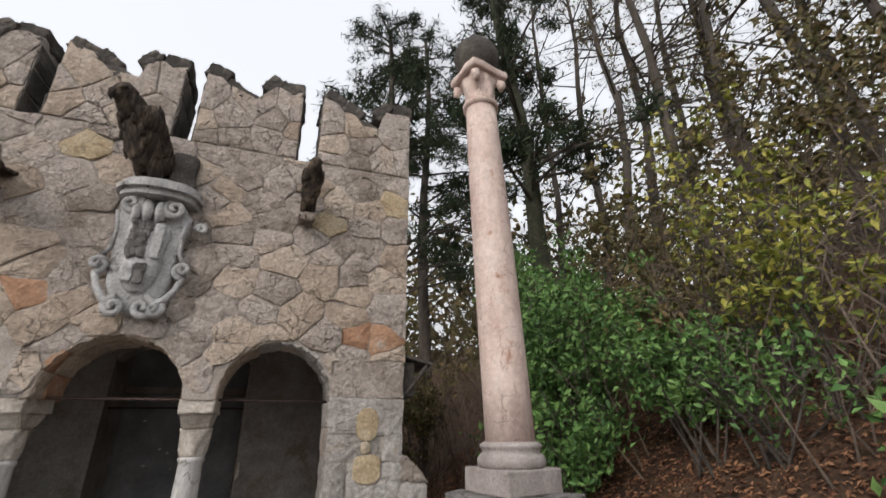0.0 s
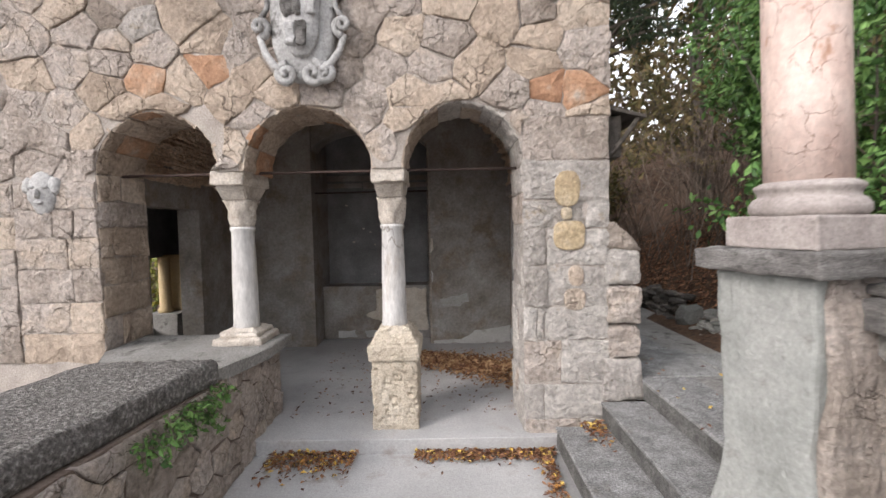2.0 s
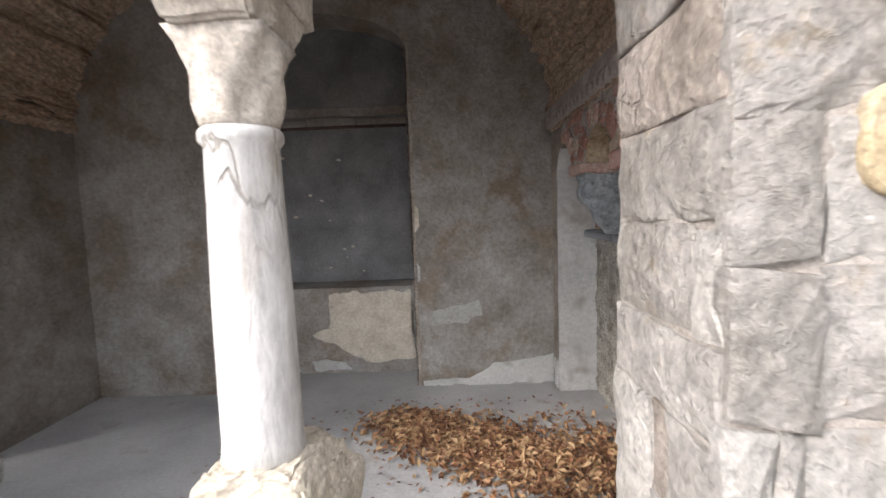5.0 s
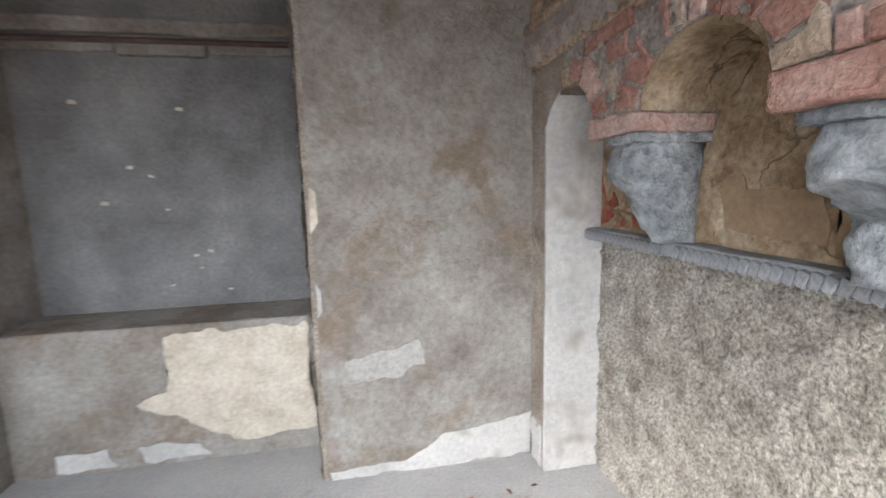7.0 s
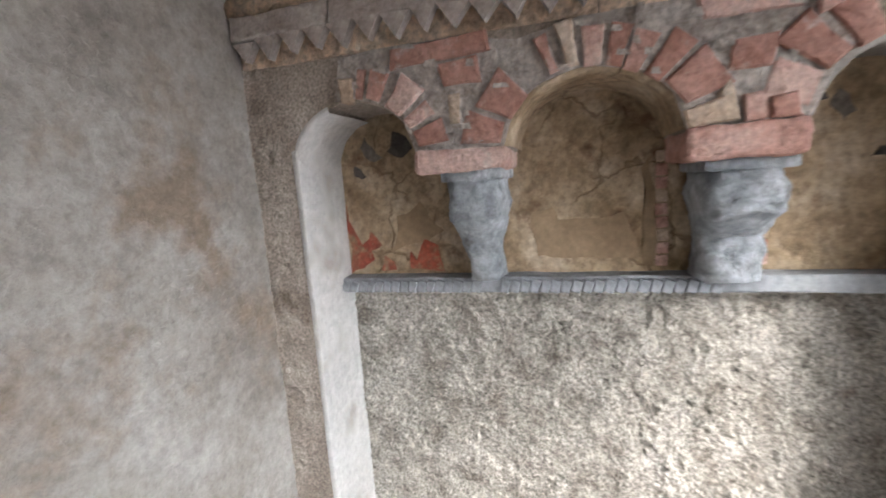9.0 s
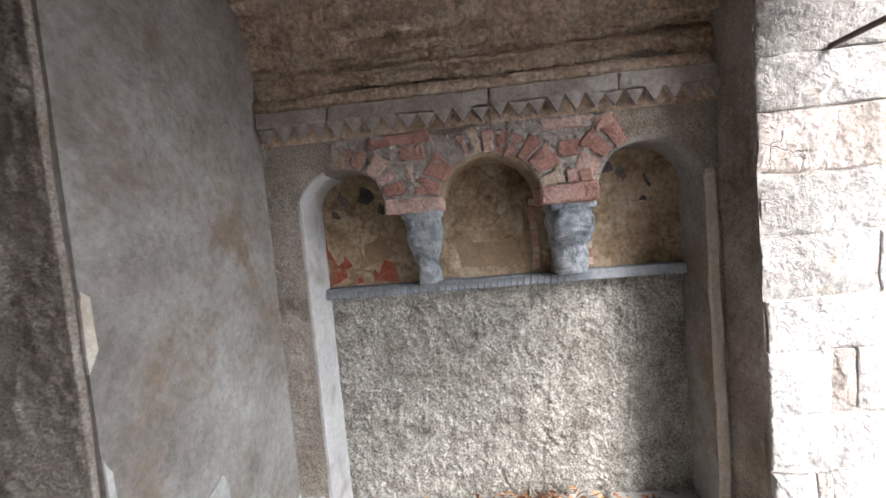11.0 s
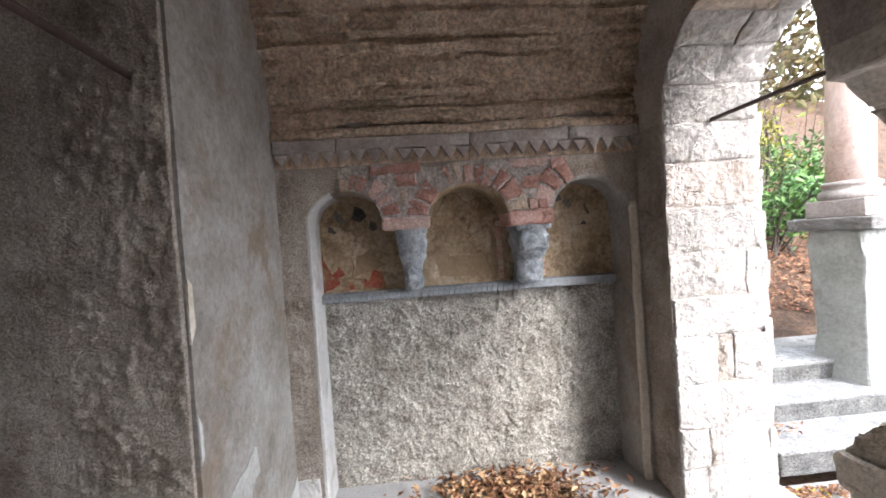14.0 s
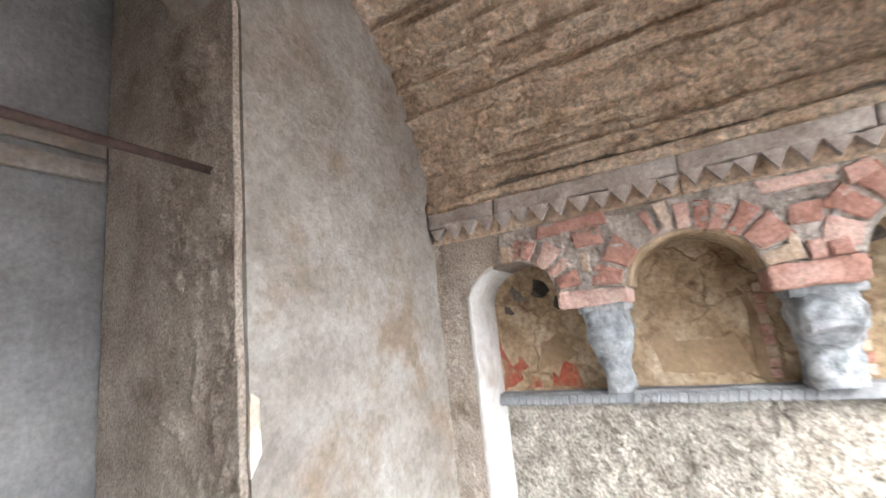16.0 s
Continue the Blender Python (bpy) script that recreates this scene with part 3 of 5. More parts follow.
# vault of the porch, springing from the end wall
bm = bmesh.new()
A, B, CX, Z0 = 1.83, 1.36, 1.25, 2.10
prof = []
steps_n = 220
for k in range(steps_n + 1):
    a = math.pi * k / steps_n
    band = int(a * 38 + .4 * math.sin(a * 9))
    rr = random.Random(band)
    off = rr.uniform(-.022, .012) + (.03 if abs((a * 38) % 1 - .5) > .44 else 0)
    prof.append((CX + (A + off) * math.cos(a), Z0 + (B + off) * math.sin(a), off))
yy = spread(WALL - .02, BACK + .02, .02)
grid = []
for x, z, o in prof:
    row = []
    for y in yy:
        d = noise.noise(Vector((x * 14, y * 3.0, z * 14))) * .036 + noise.noise(Vector((x * 30, y * 20, z * 30))) * .018 + noise.noise(Vector((x * 44, y * 6, z * 44))) * .012
        row.append(bm.verts.new((x + d * (CX - x) / A, y, z - d)))
    grid.append(row)
for a, b in zip(grid, grid[1:]):
    for j in range(len(yy) - 1):
        bm.faces.new((a[j], a[j + 1], b[j + 1], b[j]))
vault = solid("ceiling_vault", bm, VAULT, "board-marked brown concrete barrel vault", "ceiling", kind="structure")
bm = bmesh.new()
box(bm, (-2.3, .02, 3.62), (3.42, 6.4, 3.75))
solid("ceiling_slab", bm, CONCRETE, "concrete slab over the porch", "ceiling", kind="structure")
# back of the recess carries on up to the vault
bm = bmesh.new()
strips(bm, spread(.41, 2.0, .06), lambda x: 2.62 + .32 * math.sqrt(max(0, 1 - ((x - 1.2) / .8) ** 2)), lambda x: 3.6, BACK, BACK + .3)
solid("wall_back_arch", bm, PLASTER, "plastered arch over the deep recess", "wall", kind="structure")

# left end of the porch, with an opening into a dark room that looks onto the garden
bm = bmesh.new()
strips(bm, [WALL, .78, 1.66, BACK + .9], lambda y: 1.86 if .78 < y < 1.66 else -.1, lambda y: 3.6, -.85, -.60, "y")
solid("wall_left", bm, PLASTER, "dim plastered end wall with a square opening", "wall", kind="structure")
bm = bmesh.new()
# opening at y .15 to 1.3 is unseen, added to light the pier side
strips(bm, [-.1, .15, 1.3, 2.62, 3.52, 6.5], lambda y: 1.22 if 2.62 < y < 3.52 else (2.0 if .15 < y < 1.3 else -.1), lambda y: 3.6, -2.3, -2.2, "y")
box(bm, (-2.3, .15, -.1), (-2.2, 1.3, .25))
solid("wall_far_left", bm, PLASTER_DARK, "dark wall of the side room with a low window opening and an added unseen light opening", "wall", kind="structure")
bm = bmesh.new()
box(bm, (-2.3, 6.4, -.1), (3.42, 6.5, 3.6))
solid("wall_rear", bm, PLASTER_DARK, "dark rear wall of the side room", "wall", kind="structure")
bm = bmesh.new()
box(bm, (-2.29, 2.62, -.1), (-2.21, 3.52, .16))
solid("window_sill", bm, CONCRETE, "low concrete sill of the garden opening", "sill", kind="structure")
p = thing("garden_column", "cream yellow stone column on a grey block beside the opening", "column", (-2.1, 3.42, 0))
bm = rough_box((-2.3, 3.2, -.1), (-1.85, 3.6, .38), 3, .01, 6, .01)
part("plinth", bm, CONCRETE, p)
bm = bmesh.new()
lathe(bm, [(.10, .38), (.11, .42), (.085, .46), (.08, 1.2), (.10, 1.23)], (-2.12, 3.36, 0), 16)
part("shaft", bm, CREAM, p, smooth=True)
bm = rough_box((-2.28, 3.46, .38), (-1.9, 3.58, 1.25), 3, .006, 6, .01)
part("jamb_stone", bm, CREAM, p)

# floors
bm = bmesh.new()
box(bm, (-2.25, -.09, -.12), (3.38, 6.4, 0), .006)
floor = solid("floor", bm, PAVING, "pale grey smooth floor of the porch", "floor", kind="structure")
bm = bmesh.new()
box(bm, (-2.4, -9, -.30), (3.05, -.085, -.115), .0)
court = solid("pavement_court", bm, PAVING, "pale worn concrete paving before the arches", "pavement", kind="structure")


def hill(x, y):
    """The height of the ground: a level path beside the building, a bank rising from it."""
    if x < -2.4:
        return -.35 + .02 * noise.noise(Vector((x, y, 0))) - .02 * (-2.4 - x)
    edge = 4.75 + .12 * (y - 0.5) if y > -1.5 else 4.51 + .25 * (-1.5 - y)
    d = x - edge
    rail = 4.05 + (-1.4 - y) * .55 if y < -1.4 else (4.05 if y < 0 else 3.43)
    z = .40 if x > rail else -.31
    if y > 6.6:
        d = max(d, min((y - 6.6) * .8, (y - 6.6) * .35 + max(0, x * .3)))
    if d > 0:
        z = .40 + min(d, .3) * .7 + max(0, d - .3) * (.62 if d < 9 else .62 - .3 * (d - 9) / d) + .12 * noise.noise(Vector((x * .7, y * .7, 1))) * min(1, d) + .04 * noise.noise(Vector((x * 3, y * 3, 1)))
    return z


bm = bmesh.new()
gx = sorted(set([-300, -120, -60, -30, -15, -8, -4, -2.41, -2.39, 3.0, 3.04] + [round(v, 2) for v in spread(3.3, 14, .28)] + [16, 19, 23, 28, 35, 50, 80, 140, 300]))
gy = sorted(set([-300, -120, -60, -30, -16] + [round(v, 2) for v in spread(-10, 16, .32)] + [18, 21, 25, 30, 40, 60, 100, 180, 300]))
gv = [[bm.verts.new((x, y, hill(x, y))) for y in gy] for x in gx]
for i in range(len(gx) - 1):
    for j in range(len(gy) - 1):
        bm.faces.new((gv[i][j], gv[i + 1][j], gv[i + 1][j + 1], gv[i][j + 1]))
ground = solid("ground", bm, SOIL, "brown soil bank thick with leaf litter", "ground", kind="structure", smooth=True)
bm = bmesh.new()
pts = [(3.46, .0), (4.115, .03), (4.115, -2.3), (4.75, -2.2), (4.70, -.8), (4.76, .5), (4.84, 1.4), (4.95, 2.2), (5.3, 4.6), (5.9, 7.0), (4.6, 7.0), (3.46, 5)]
top = [bm.verts.new((x, y, .402)) for x, y in pts]
bot = [bm.verts.new((x, y, .30)) for x, y in pts]
bm.faces.new(top)
for i in range(len(pts)):
    bm.faces.new((top[i], top[(i + 1) % len(pts)], bot[(i + 1) % len(pts)], bot[i]))
solid("pavement_path", bm, CONCRETE, "grey concrete path rising beside the building", "path", kind="structure")

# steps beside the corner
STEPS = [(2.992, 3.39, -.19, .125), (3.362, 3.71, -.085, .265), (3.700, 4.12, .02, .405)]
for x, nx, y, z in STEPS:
    st = thing("step", "speckled grey granite step, its face darkened for shade", "step", (x, y, z), "steps beside the porch")
    # riser block takes the shade-darkened granite, tread the plain one
    part("block", rough_box((x + .006, -2.2, z - .155), (nx, y - .004, z - .020), 12, .006, 6, .012), STEPRISER, st, "face with shade put into its colour")
    part("tread", rough_box((x, -2.2, z - .024), (nx, y, z), 14, .0035, 6, .006), STEPSTONE, st, "speckled tread, lighter than the face")
for a, b, c in (((3.72, .03), (4.40, .02), .75), ((4.42, .02), (4.74, .04), .6), ((3.72, .80), (4.30, .78), .9)):
    bm = rough_box((a[0], a[1], .36), (b[0], a[1] + c, .410 + .004 * c), 6, .004, 5, .008)
    solid("path_slab", bm, STEPSTONE, "grey granite slab set in the path", "paving slab", "slabs of the path")

# low quoin buttress at the corner
bm = bmesh.new()
box(bm, (CORNER - .02, .04, -.1), (3.665, .58, 1.30), .01)
buttress = solid("corner_buttress", bm, MORTAR, "low stone buttress at the corner of the porch", "buttress")

# ---- columns of the arcade ----
def capital(bm, at, h, w0, w1):
    """A small basket capital: round below, square above, with leaf bosses at the corners."""
    seg, rows = 32, 9
    rings = []
    for j in range(rows):
        t = j / (rows - 1)
        r = w0 + (w1 - w0) * t ** 1.6
        sq = t ** 1.2
        ring = []
        for i in range(seg):
            a = 2 * math.pi * i / seg
            c, s = math.cos(a), math.sin(a)
            k = (1 - sq) + sq / max(abs(c), abs(s)) * .88
            leaf = 1 + .16 * math.sin(4 * a - math.pi / 2 + math.pi) * math.sin(math.pi * t) + .09 * math.sin(8 * a) * math.sin(math.pi * t * 2)
            ring.append(bm.verts.new((at[0] + r * k * leaf * c, at[1] + r * k * leaf * s, at[2] + h * t)))
        rings.append(ring)
    for a, b in zip(rings, rings[1:]):
        for i in range(seg):
            bm.faces.new((a[i], a[(i + 1) % seg], b[(i + 1) % seg], b[i]))
    bm.faces.new(rings[0][::-1])
    bm.faces.new(rings[-1])


def wedge(lo0, hi0, z0, lo1, hi1, z1, amount=.006, cuts=5, freq=14):
    """A block whose lower face spans lo0-hi0 and upper face lo1-hi1."""
    bm = bmesh.new()
    v = [bm.verts.new(p) for p in ((lo0[0], lo0[1], z0), (hi0[0], lo0[1], z0), (hi0[0], hi0[1], z0), (lo0[0], hi0[1], z0),
                                   (lo1[0], lo1[1], z1), (hi1[0], lo1[1], z1), (hi1[0], hi1[1], z1), (lo1[0], hi1[1], z1))]
    for f in ((3, 2, 1, 0), (4, 5, 6, 7), (0, 1, 5, 4), (1, 2, 6, 5), (2, 3, 7, 6), (3, 0, 4, 7)):
        bm.faces.new([v[i] for i in f])
    bmesh.ops.bevel(bm, geom=bm.edges[:], offset=.01, segments=2, affect="EDGES")
    bmesh.ops.subdivide_edges(bm, edges=[e for e in bm.edges if e.calc_length() > .06], cuts=cuts, use_grid_fill=True)
    for q in bm.verts:
        q.co += noise.noise_vector(q.co * freq) * amount + noise.noise_vector(q.co * freq * 3) * amount * .5
    return bm


def arcade_column(x, y, base, label):
    col = thing("arcade_column", label, "column", (x, y, base), "columns of the arcade")
    bm = bmesh.new()
    lathe(bm, [(.098, .805), (.106, .815), (.101, .86), (.098, 1.2), (.088, 1.60), (.100, 1.615), (.100, 1.635), (.086, 1.65)], (x, y, 0), 32)
    part("shaft", bm, WHITE, col, "whitewashed smooth shaft", smooth=True)
    bm = bmesh.new()
    capital(bm, (x, y, 1.645), .215, .092, .128)
    part("capital", bm, CAPITAL, col, "carved basket capital", smooth=True)
    part("impost", wedge((x - .10, y - .13), (x + .10, y + .13), 1.86, (x - .118, y - .215), (x + .118, y + .215), 1.97), CAPITAL, col)
    part("impost_block", rough_box((x - .13, y - .255, 1.965), (x + .13, y + .26, SPRING + .01), 8, .012, 11, .014), CAPITAL, col)
    return col


CY = .27
c2 = arcade_column(1.77, CY, -.1, "whitewashed column on a pitted tufa pedestal between the arches")
def pitted(lo, hi, deep):
    """A block of tufa, worn at the edges, eaten by holes lower down."""
    bm = bmesh.new()
    box(bm, lo, hi, .02)
    bmesh.ops.subdivide_edges(bm, edges=[e for e in bm.edges if e.calc_length() > .06], cuts=28, use_grid_fill=True)
    mid = Vector([(a + b) / 2 for a, b in zip(lo, hi)])
    for q in bm.verts:
        out = Vector((q.co.x - mid.x, q.co.y - mid.y, 0)).normalized()
        n = noise.noise(q.co * 7) * .010 + noise.noise(q.co * 30) * .006
        hole = noise.noise(Vector((q.co.x * 26, q.co.y * 26, q.co.z * 34))) + .35 * noise.noise(q.co * 60)
        low = .5 + .5 * noise.noise(Vector((q.co.x * 2, q.co.y * 2, q.co.z * 5 + 2)))
        q.co += out * (n - max(0, hole - .12) * deep * low)
    return bm


part("pedestal", pitted((1.78 - .185, CY - .20, -.115), (1.78 + .185, CY + .18, .565), .09), TUFA, c2, "pitted yellowish tufa block")
part("pedestal_band", pitted((1.78 - .205, CY - .225, .555), (1.78 + .205, CY + .205, .69), .03), TUFA, c2)
part("pedestal_cap", wedge((1.78 - .195, CY - .21), (1.78 + .195, CY + .19), .685, (1.78 - .115, CY - .13), (1.78 + .115, CY + .12), .815, .014, 12, 22), TUFA, c2)
c1 = arcade_column(.53, CY, .70, "whitewashed column standing on the parapet slab")
part("base_block", rough_box((.53 - .20, CY - .21, .69), (.53 + .20, CY + .20, .755), 8, .014, 12, .02), CAPITAL, c1)
part("base_block", rough_box((.53 - .16, CY - .17, .75), (.53 + .16, CY + .16, .80), 8, .014, 12, .02), CAPITAL, c1)
part("base_cap", wedge((.53 - .14, CY - .15), (.53 + .14, CY + .14), .795, (.53 - .11, CY - .12), (.53 + .11, CY + .11), .818), CAPITAL, c1)

# iron tie rods
rod = thing("tie_rod", "thin iron tie rod spanning the arches", "rod", (1.2, CY, 2.08))
bm = bmesh.new()
tube(bm, [(-.5, CY, 2.075), (.6, CY, 2.08), (1.8, CY, 2.082), (2.84, CY, 2.08)], [.011] * 4, 8)
part("bar", bm, IRON, rod, smooth=True)
rod = thing("tie_rod", "rusty iron tie rod across the recess", "rod", (1.2, 2.76, 2.1))
bm = bmesh.new()
tube(bm, [(.38, 2.76, 2.10), (1.2, 2.76, 2.105), (2.01, 2.76, 2.105)], [.013] * 3, 8)
part("bar", bm, IRON, rod, smooth=True)

# ---- parapet with sill slab and rough coping ----
bm = bmesh.new()
v = [(.70, .50), (.70, -.62), (.40, -4.6), (-.10, -4.6), (-.02, -.62), (-.46, -.10), (-.46, .50)]
top = [bm.verts.new((x, y, .63)) for x, y in v]
bot = [bm.verts.new((x, y, -.2)) for x, y in v]
bm.faces.new(top)
for i in range(len(v)):
    bm.faces.new((top[i], top[(i + 1) % len(v)], bot[(i + 1) % len(v)], bot[i]))
parapet = solid("wall_parapet", bm, MORTAR_IN, "low rubble parapet wall running out from the arcade", "wall", kind="structure")
sill = rough_box((-.46, -.62, .61), (.83, .49, .70), 16, .010, 7, .02)
for q in sill.verts:
    if q.co.y < .0:
        q.co.x = max(q.co.x, -.46 + (.0 - q.co.y) * .6)
        q.co.x = min(q.co.x, .82 + .24 * q.co.y) if q.co.x > .5 else q.co.x
solid("parapet_slab", sill, CONCRETE, "smooth grey concrete slab on the parapet", "slab")
cop = rough_box((-.04, -4.6, .63), (.80, -.56, .79), 22, .02, 5, .04)
for q in cop.verts:
    q.co.x += .125 * (q.co.y + .6) - .08
    q.co.z += .012 * noise.noise(q.co * 30)
solid("parapet_coping", cop, AGGREGATE, "rough dark pebbly concrete coping of the parapet", "coping")

# ---- balustrade with the pink column ----
T = Matrix.Translation((3.73, -1.52, 0)) @ pose(0, 0, 0, 0, 0, 13)
ped = thing("column_pedestal", "rendered grey-green pedestal with stone slab carrying the pink column", "pedestal", (3.73, -1.52, .0))
bm = bmesh.new()
box(bm, (-.195, -.195, -.3), (.17, .225, 1.408), .02)
bmesh.ops.subdivide_edges(bm, edges=[e for e in bm.edges if e.calc_length() > .06], cuts=16, use_grid_fill=True)
for q in bm.verts:
    z = q.co.z
    k = 1.10 - .16 * min(1, max(0, (1.35 - z) / .75)) + .40 * max(0, min(1, (.62 - z) / .5)) ** 1.5
    q.co.x, q.co.y = q.co.x * k, q.co.y * k
    q.co += noise.noise_vector(q.co * 5) * .016 + noise.noise_vector(q.co * 19) * .004
    if z > 1.27 and noise.noise(q.co * 8) > -.05:
        q.co.x, q.co.y = q.co.x * .95, q.co.y * .95
bmesh.ops.transform(bm, matrix=T, verts=bm.verts)
part("body", bm, RENDER_GREEN, ped, "patched cement render, spreading at the foot")
part("masonry_core", rough_box((-.155, -.245, -.3), (.22, -.02, 1.408), 14, .025, 8, .03, T), STONE, ped, "rough bare masonry")
part("slab", rough_box((-.295, -.295, 1.405), (.295, .295, 1.50), 14, .010, 9, .012, T), SLABSTONE, ped, "grey weathered slab")
tall = thing("marble_column", "tall pink marble column with capital and stone ball", "column", (3.73, -1.52, 1.5))
part("plinth", rough_box((-.205, -.205, 1.50), (.205, .205, 1.635), 6, .004, 6, .01, T), PINK_GREY, tall, "square grey-pink plinth")
bm = bmesh.new()
lathe(bm, [(.19, 1.63), (.205, 1.65), (.205, 1.68), (.188, 1.705), (.172, 1.715), (.178, 1.735), (.187, 1.745), (.187, 1.76), (.16, 1.775)], (3.73, -1.52, 0), 40)
part("base", bm, PINK_GREY, tall, smooth=True)
bm = bmesh.new()
lathe(bm, [(.152, 1.765), (.150, 2.15), (.146, 2.75), (.139, 3.3), (.129, 3.9), (.119, 4.22)], (3.73, -1.52, 0), 40)
part("shaft", bm, PINK, tall, "pink veined marble shaft", smooth=True)
bm = bmesh.new()
lathe(bm, [(.119, 4.215), (.142, 4.23), (.142, 4.26), (.123, 4.275)], (3.73, -1.52, 0), 32)
part("necking", bm, PINK, tall, smooth=True)
bm = bmesh.new()
capital(bm, (0, 0, 4.27), .25, .118, .150)
for sx in (-1, 1):
    for sy in (-1, 1):
        blob(bm, (.128 * sx, .128 * sy, 4.44), (.036, .036, .055), (0, 0, 0), 2, .5)
bmesh.ops.transform(bm, matrix=T, verts=bm.verts)
part("capital", bm, PINK, tall, "carved leafy capital", smooth=True)
part("abacus", rough_box((-.17, -.17, 4.51), (.17, .17, 4.575), 6, .014, 9, .018, T), PINK, tall)
bm = bmesh.new()
vs = bmesh.ops.create_uvsphere(bm, u_segments=32, v_segments=20, radius=.19)["verts"]
for q in vs:
    q.co += noise.noise_vector(q.co * 14) * .004
bmesh.ops.transform(bm, matrix=Matrix.Translation((3.73, -1.52, 4.755)), verts=vs)
part("ball", bm, STONE_DARK, tall, "dark weathered stone ball", smooth=True)
# the shaft leans a little towards the building
for ob in tall.children:
    if ob.name.split(".")[0] in ("shaft", "necking", "capital", "abacus", "ball"):
        for v in ob.data.vertices:
            v.co.x -= .040 * (v.co.z - 1.765)

# ---- carved and built details of the porch ----
def on_front(u, v, h):
    return (u, -h, v)


# niche backs, ledge, bricks, corbels, cornice
bm = rough_box((RB - .012, YR, 1.24), (RB + .004, YL, 1.92), 10, .004, 7, .003)
fresco = part("fresco_panel", bm, FRESCO, frame_wall, "faded ochre fresco plaster")
F = on_x(RB - .012)
patch("fresco_patch", [(2.485, 1.26), (2.485, 1.52), (2.46, 1.45), (2.44, 1.36), (2.39, 1.42), (2.36, 1.36), (2.40, 1.33), (2.37, 1.29), (2.41, 1.26)], F, FRESCO_RED, frame_wall, "flaked red fresco paint", .003, 2, .03)
patch("fresco_patch", [(2.36, 1.26), (2.34, 1.31), (2.31, 1.29), (2.30, 1.26)], F, FRESCO_RED, frame_wall, "", .003, 3, .02)
patch("fresco_patch", [(2.23, 1.26), (2.22, 1.33), (2.20, 1.29), (2.17, 1.37), (2.12, 1.35), (2.10, 1.26)], F, FRESCO_RED, frame_wall, "", .003, 4, .02)
patch("fresco_patch", [(2.30, 1.33), (2.27, 1.47), (2.17, 1.50), (2.10, 1.42), (2.16, 1.36), (2.22, 1.34)], F, FRESCO_DARK, frame_wall, "", .002, 6, .04)
patch("fresco_patch", [(1.75, 1.29), (1.76, 1.45), (1.70, 1.47), (1.68, 1.43), (1.46, 1.44), (1.42, 1.36), (1.43, 1.29)], F, FRESCO_DARK, frame_wall, "brown fresco patch", .002, 7, .022)
patch("fresco_patch", [(1.40, 1.26), (1.41, 1.58), (1.385, 1.62), (1.36, 1.26)], F, FRESCO_DARK, frame_wall, "", .003, 17, .02)
for y, z, w, h, sd in ((2.36, 1.72, .055, .045, 1), (2.25, 1.74, .05, .035, 2), (2.43, 1.64, .03, .03, 3), (2.17, 1.66, .025, .03, 4), (1.02, 1.70, .03, .06, 5), (.97, 1.77, .05, .03, 6), (.88, 1.72, .03, .05, 7), (.80, 1.60, .02, .02, 8), (1.05, 1.55, .02, .03, 9), (.75, 1.70, .02, .04, 10)):
    patch("peeled_patch", [(y - w, z - h * .4), (y - w * .2, z - h), (y + w, z - h * .5), (y + w * .5, z + h * .2), (y + w * .2, z + h), (y - w * .6, z + h * .6)], F, STONE_DARK, frame_wall, "dark peeled plaster" if sd == 1 else "", .003, sd * 3.7, .045)
for k in range(9):
    z = 1.26 + k * .042
    for y0 in (1.055, 1.335):
        bm = rough_box((RB - .017, y0, z), (RB - .006, y0 + .036, z + .037), 2, .004, 16, .003)
        part("painted_block", bm, BRICK if (k + int(y0 * 10)) % 3 else BRICK_PALE, frame_wall)
ledge = thing("stone_ledge", "dark blue-grey stone ledge with a toothed edge under the niches", "ledge", (3.3, 1.6, 1.19))
bm = rough_box((3.285, YR + .01, 1.187), (RB + .01, YL - .002, 1.243), 20, .004, 9, .008)
part("slab", bm, LEDGE, ledge)
bm = bmesh.new()
box(bm, (-.012, -.016, -.022), (.012, .016, .022), .005)
tooth_me = mesh_of("tooth", bm, LEDGE)
for k in range(38):
    y = 2.47 - k * .034
    if 1.86 < y < 1.96:
        continue
    o = new("tooth", tooth_me)
    o.parent = ledge
    o.location = Vector((3.279 if y < 1.95 else 3.283, y, 1.212)) - ledge.location
    o.rotation_euler = (radians(18), 0, 0)

LIFT = .018


def ring_brick(c, r, rise, a0, a1, t0, t1):
    a0, a1 = radians(a0), radians(a1)
    return [(c + (r + t) * math.cos(a), ZS + (rise + t) * math.sin(a)) for t, a in ((t0, a0), (t1, a0), (t1, a1), (t0, a1))]


def brick(poly, k, lift=LIFT):
    me = stone_mesh("brick", poly, on_x(RX), BRICK_PALE if k % 6 == 3 else BRICK, .003, lift + R.uniform(-.006, .008), .006, k * 1.7, .003)
    if me:
        piece("brick", me, frame_wall)


k = 0
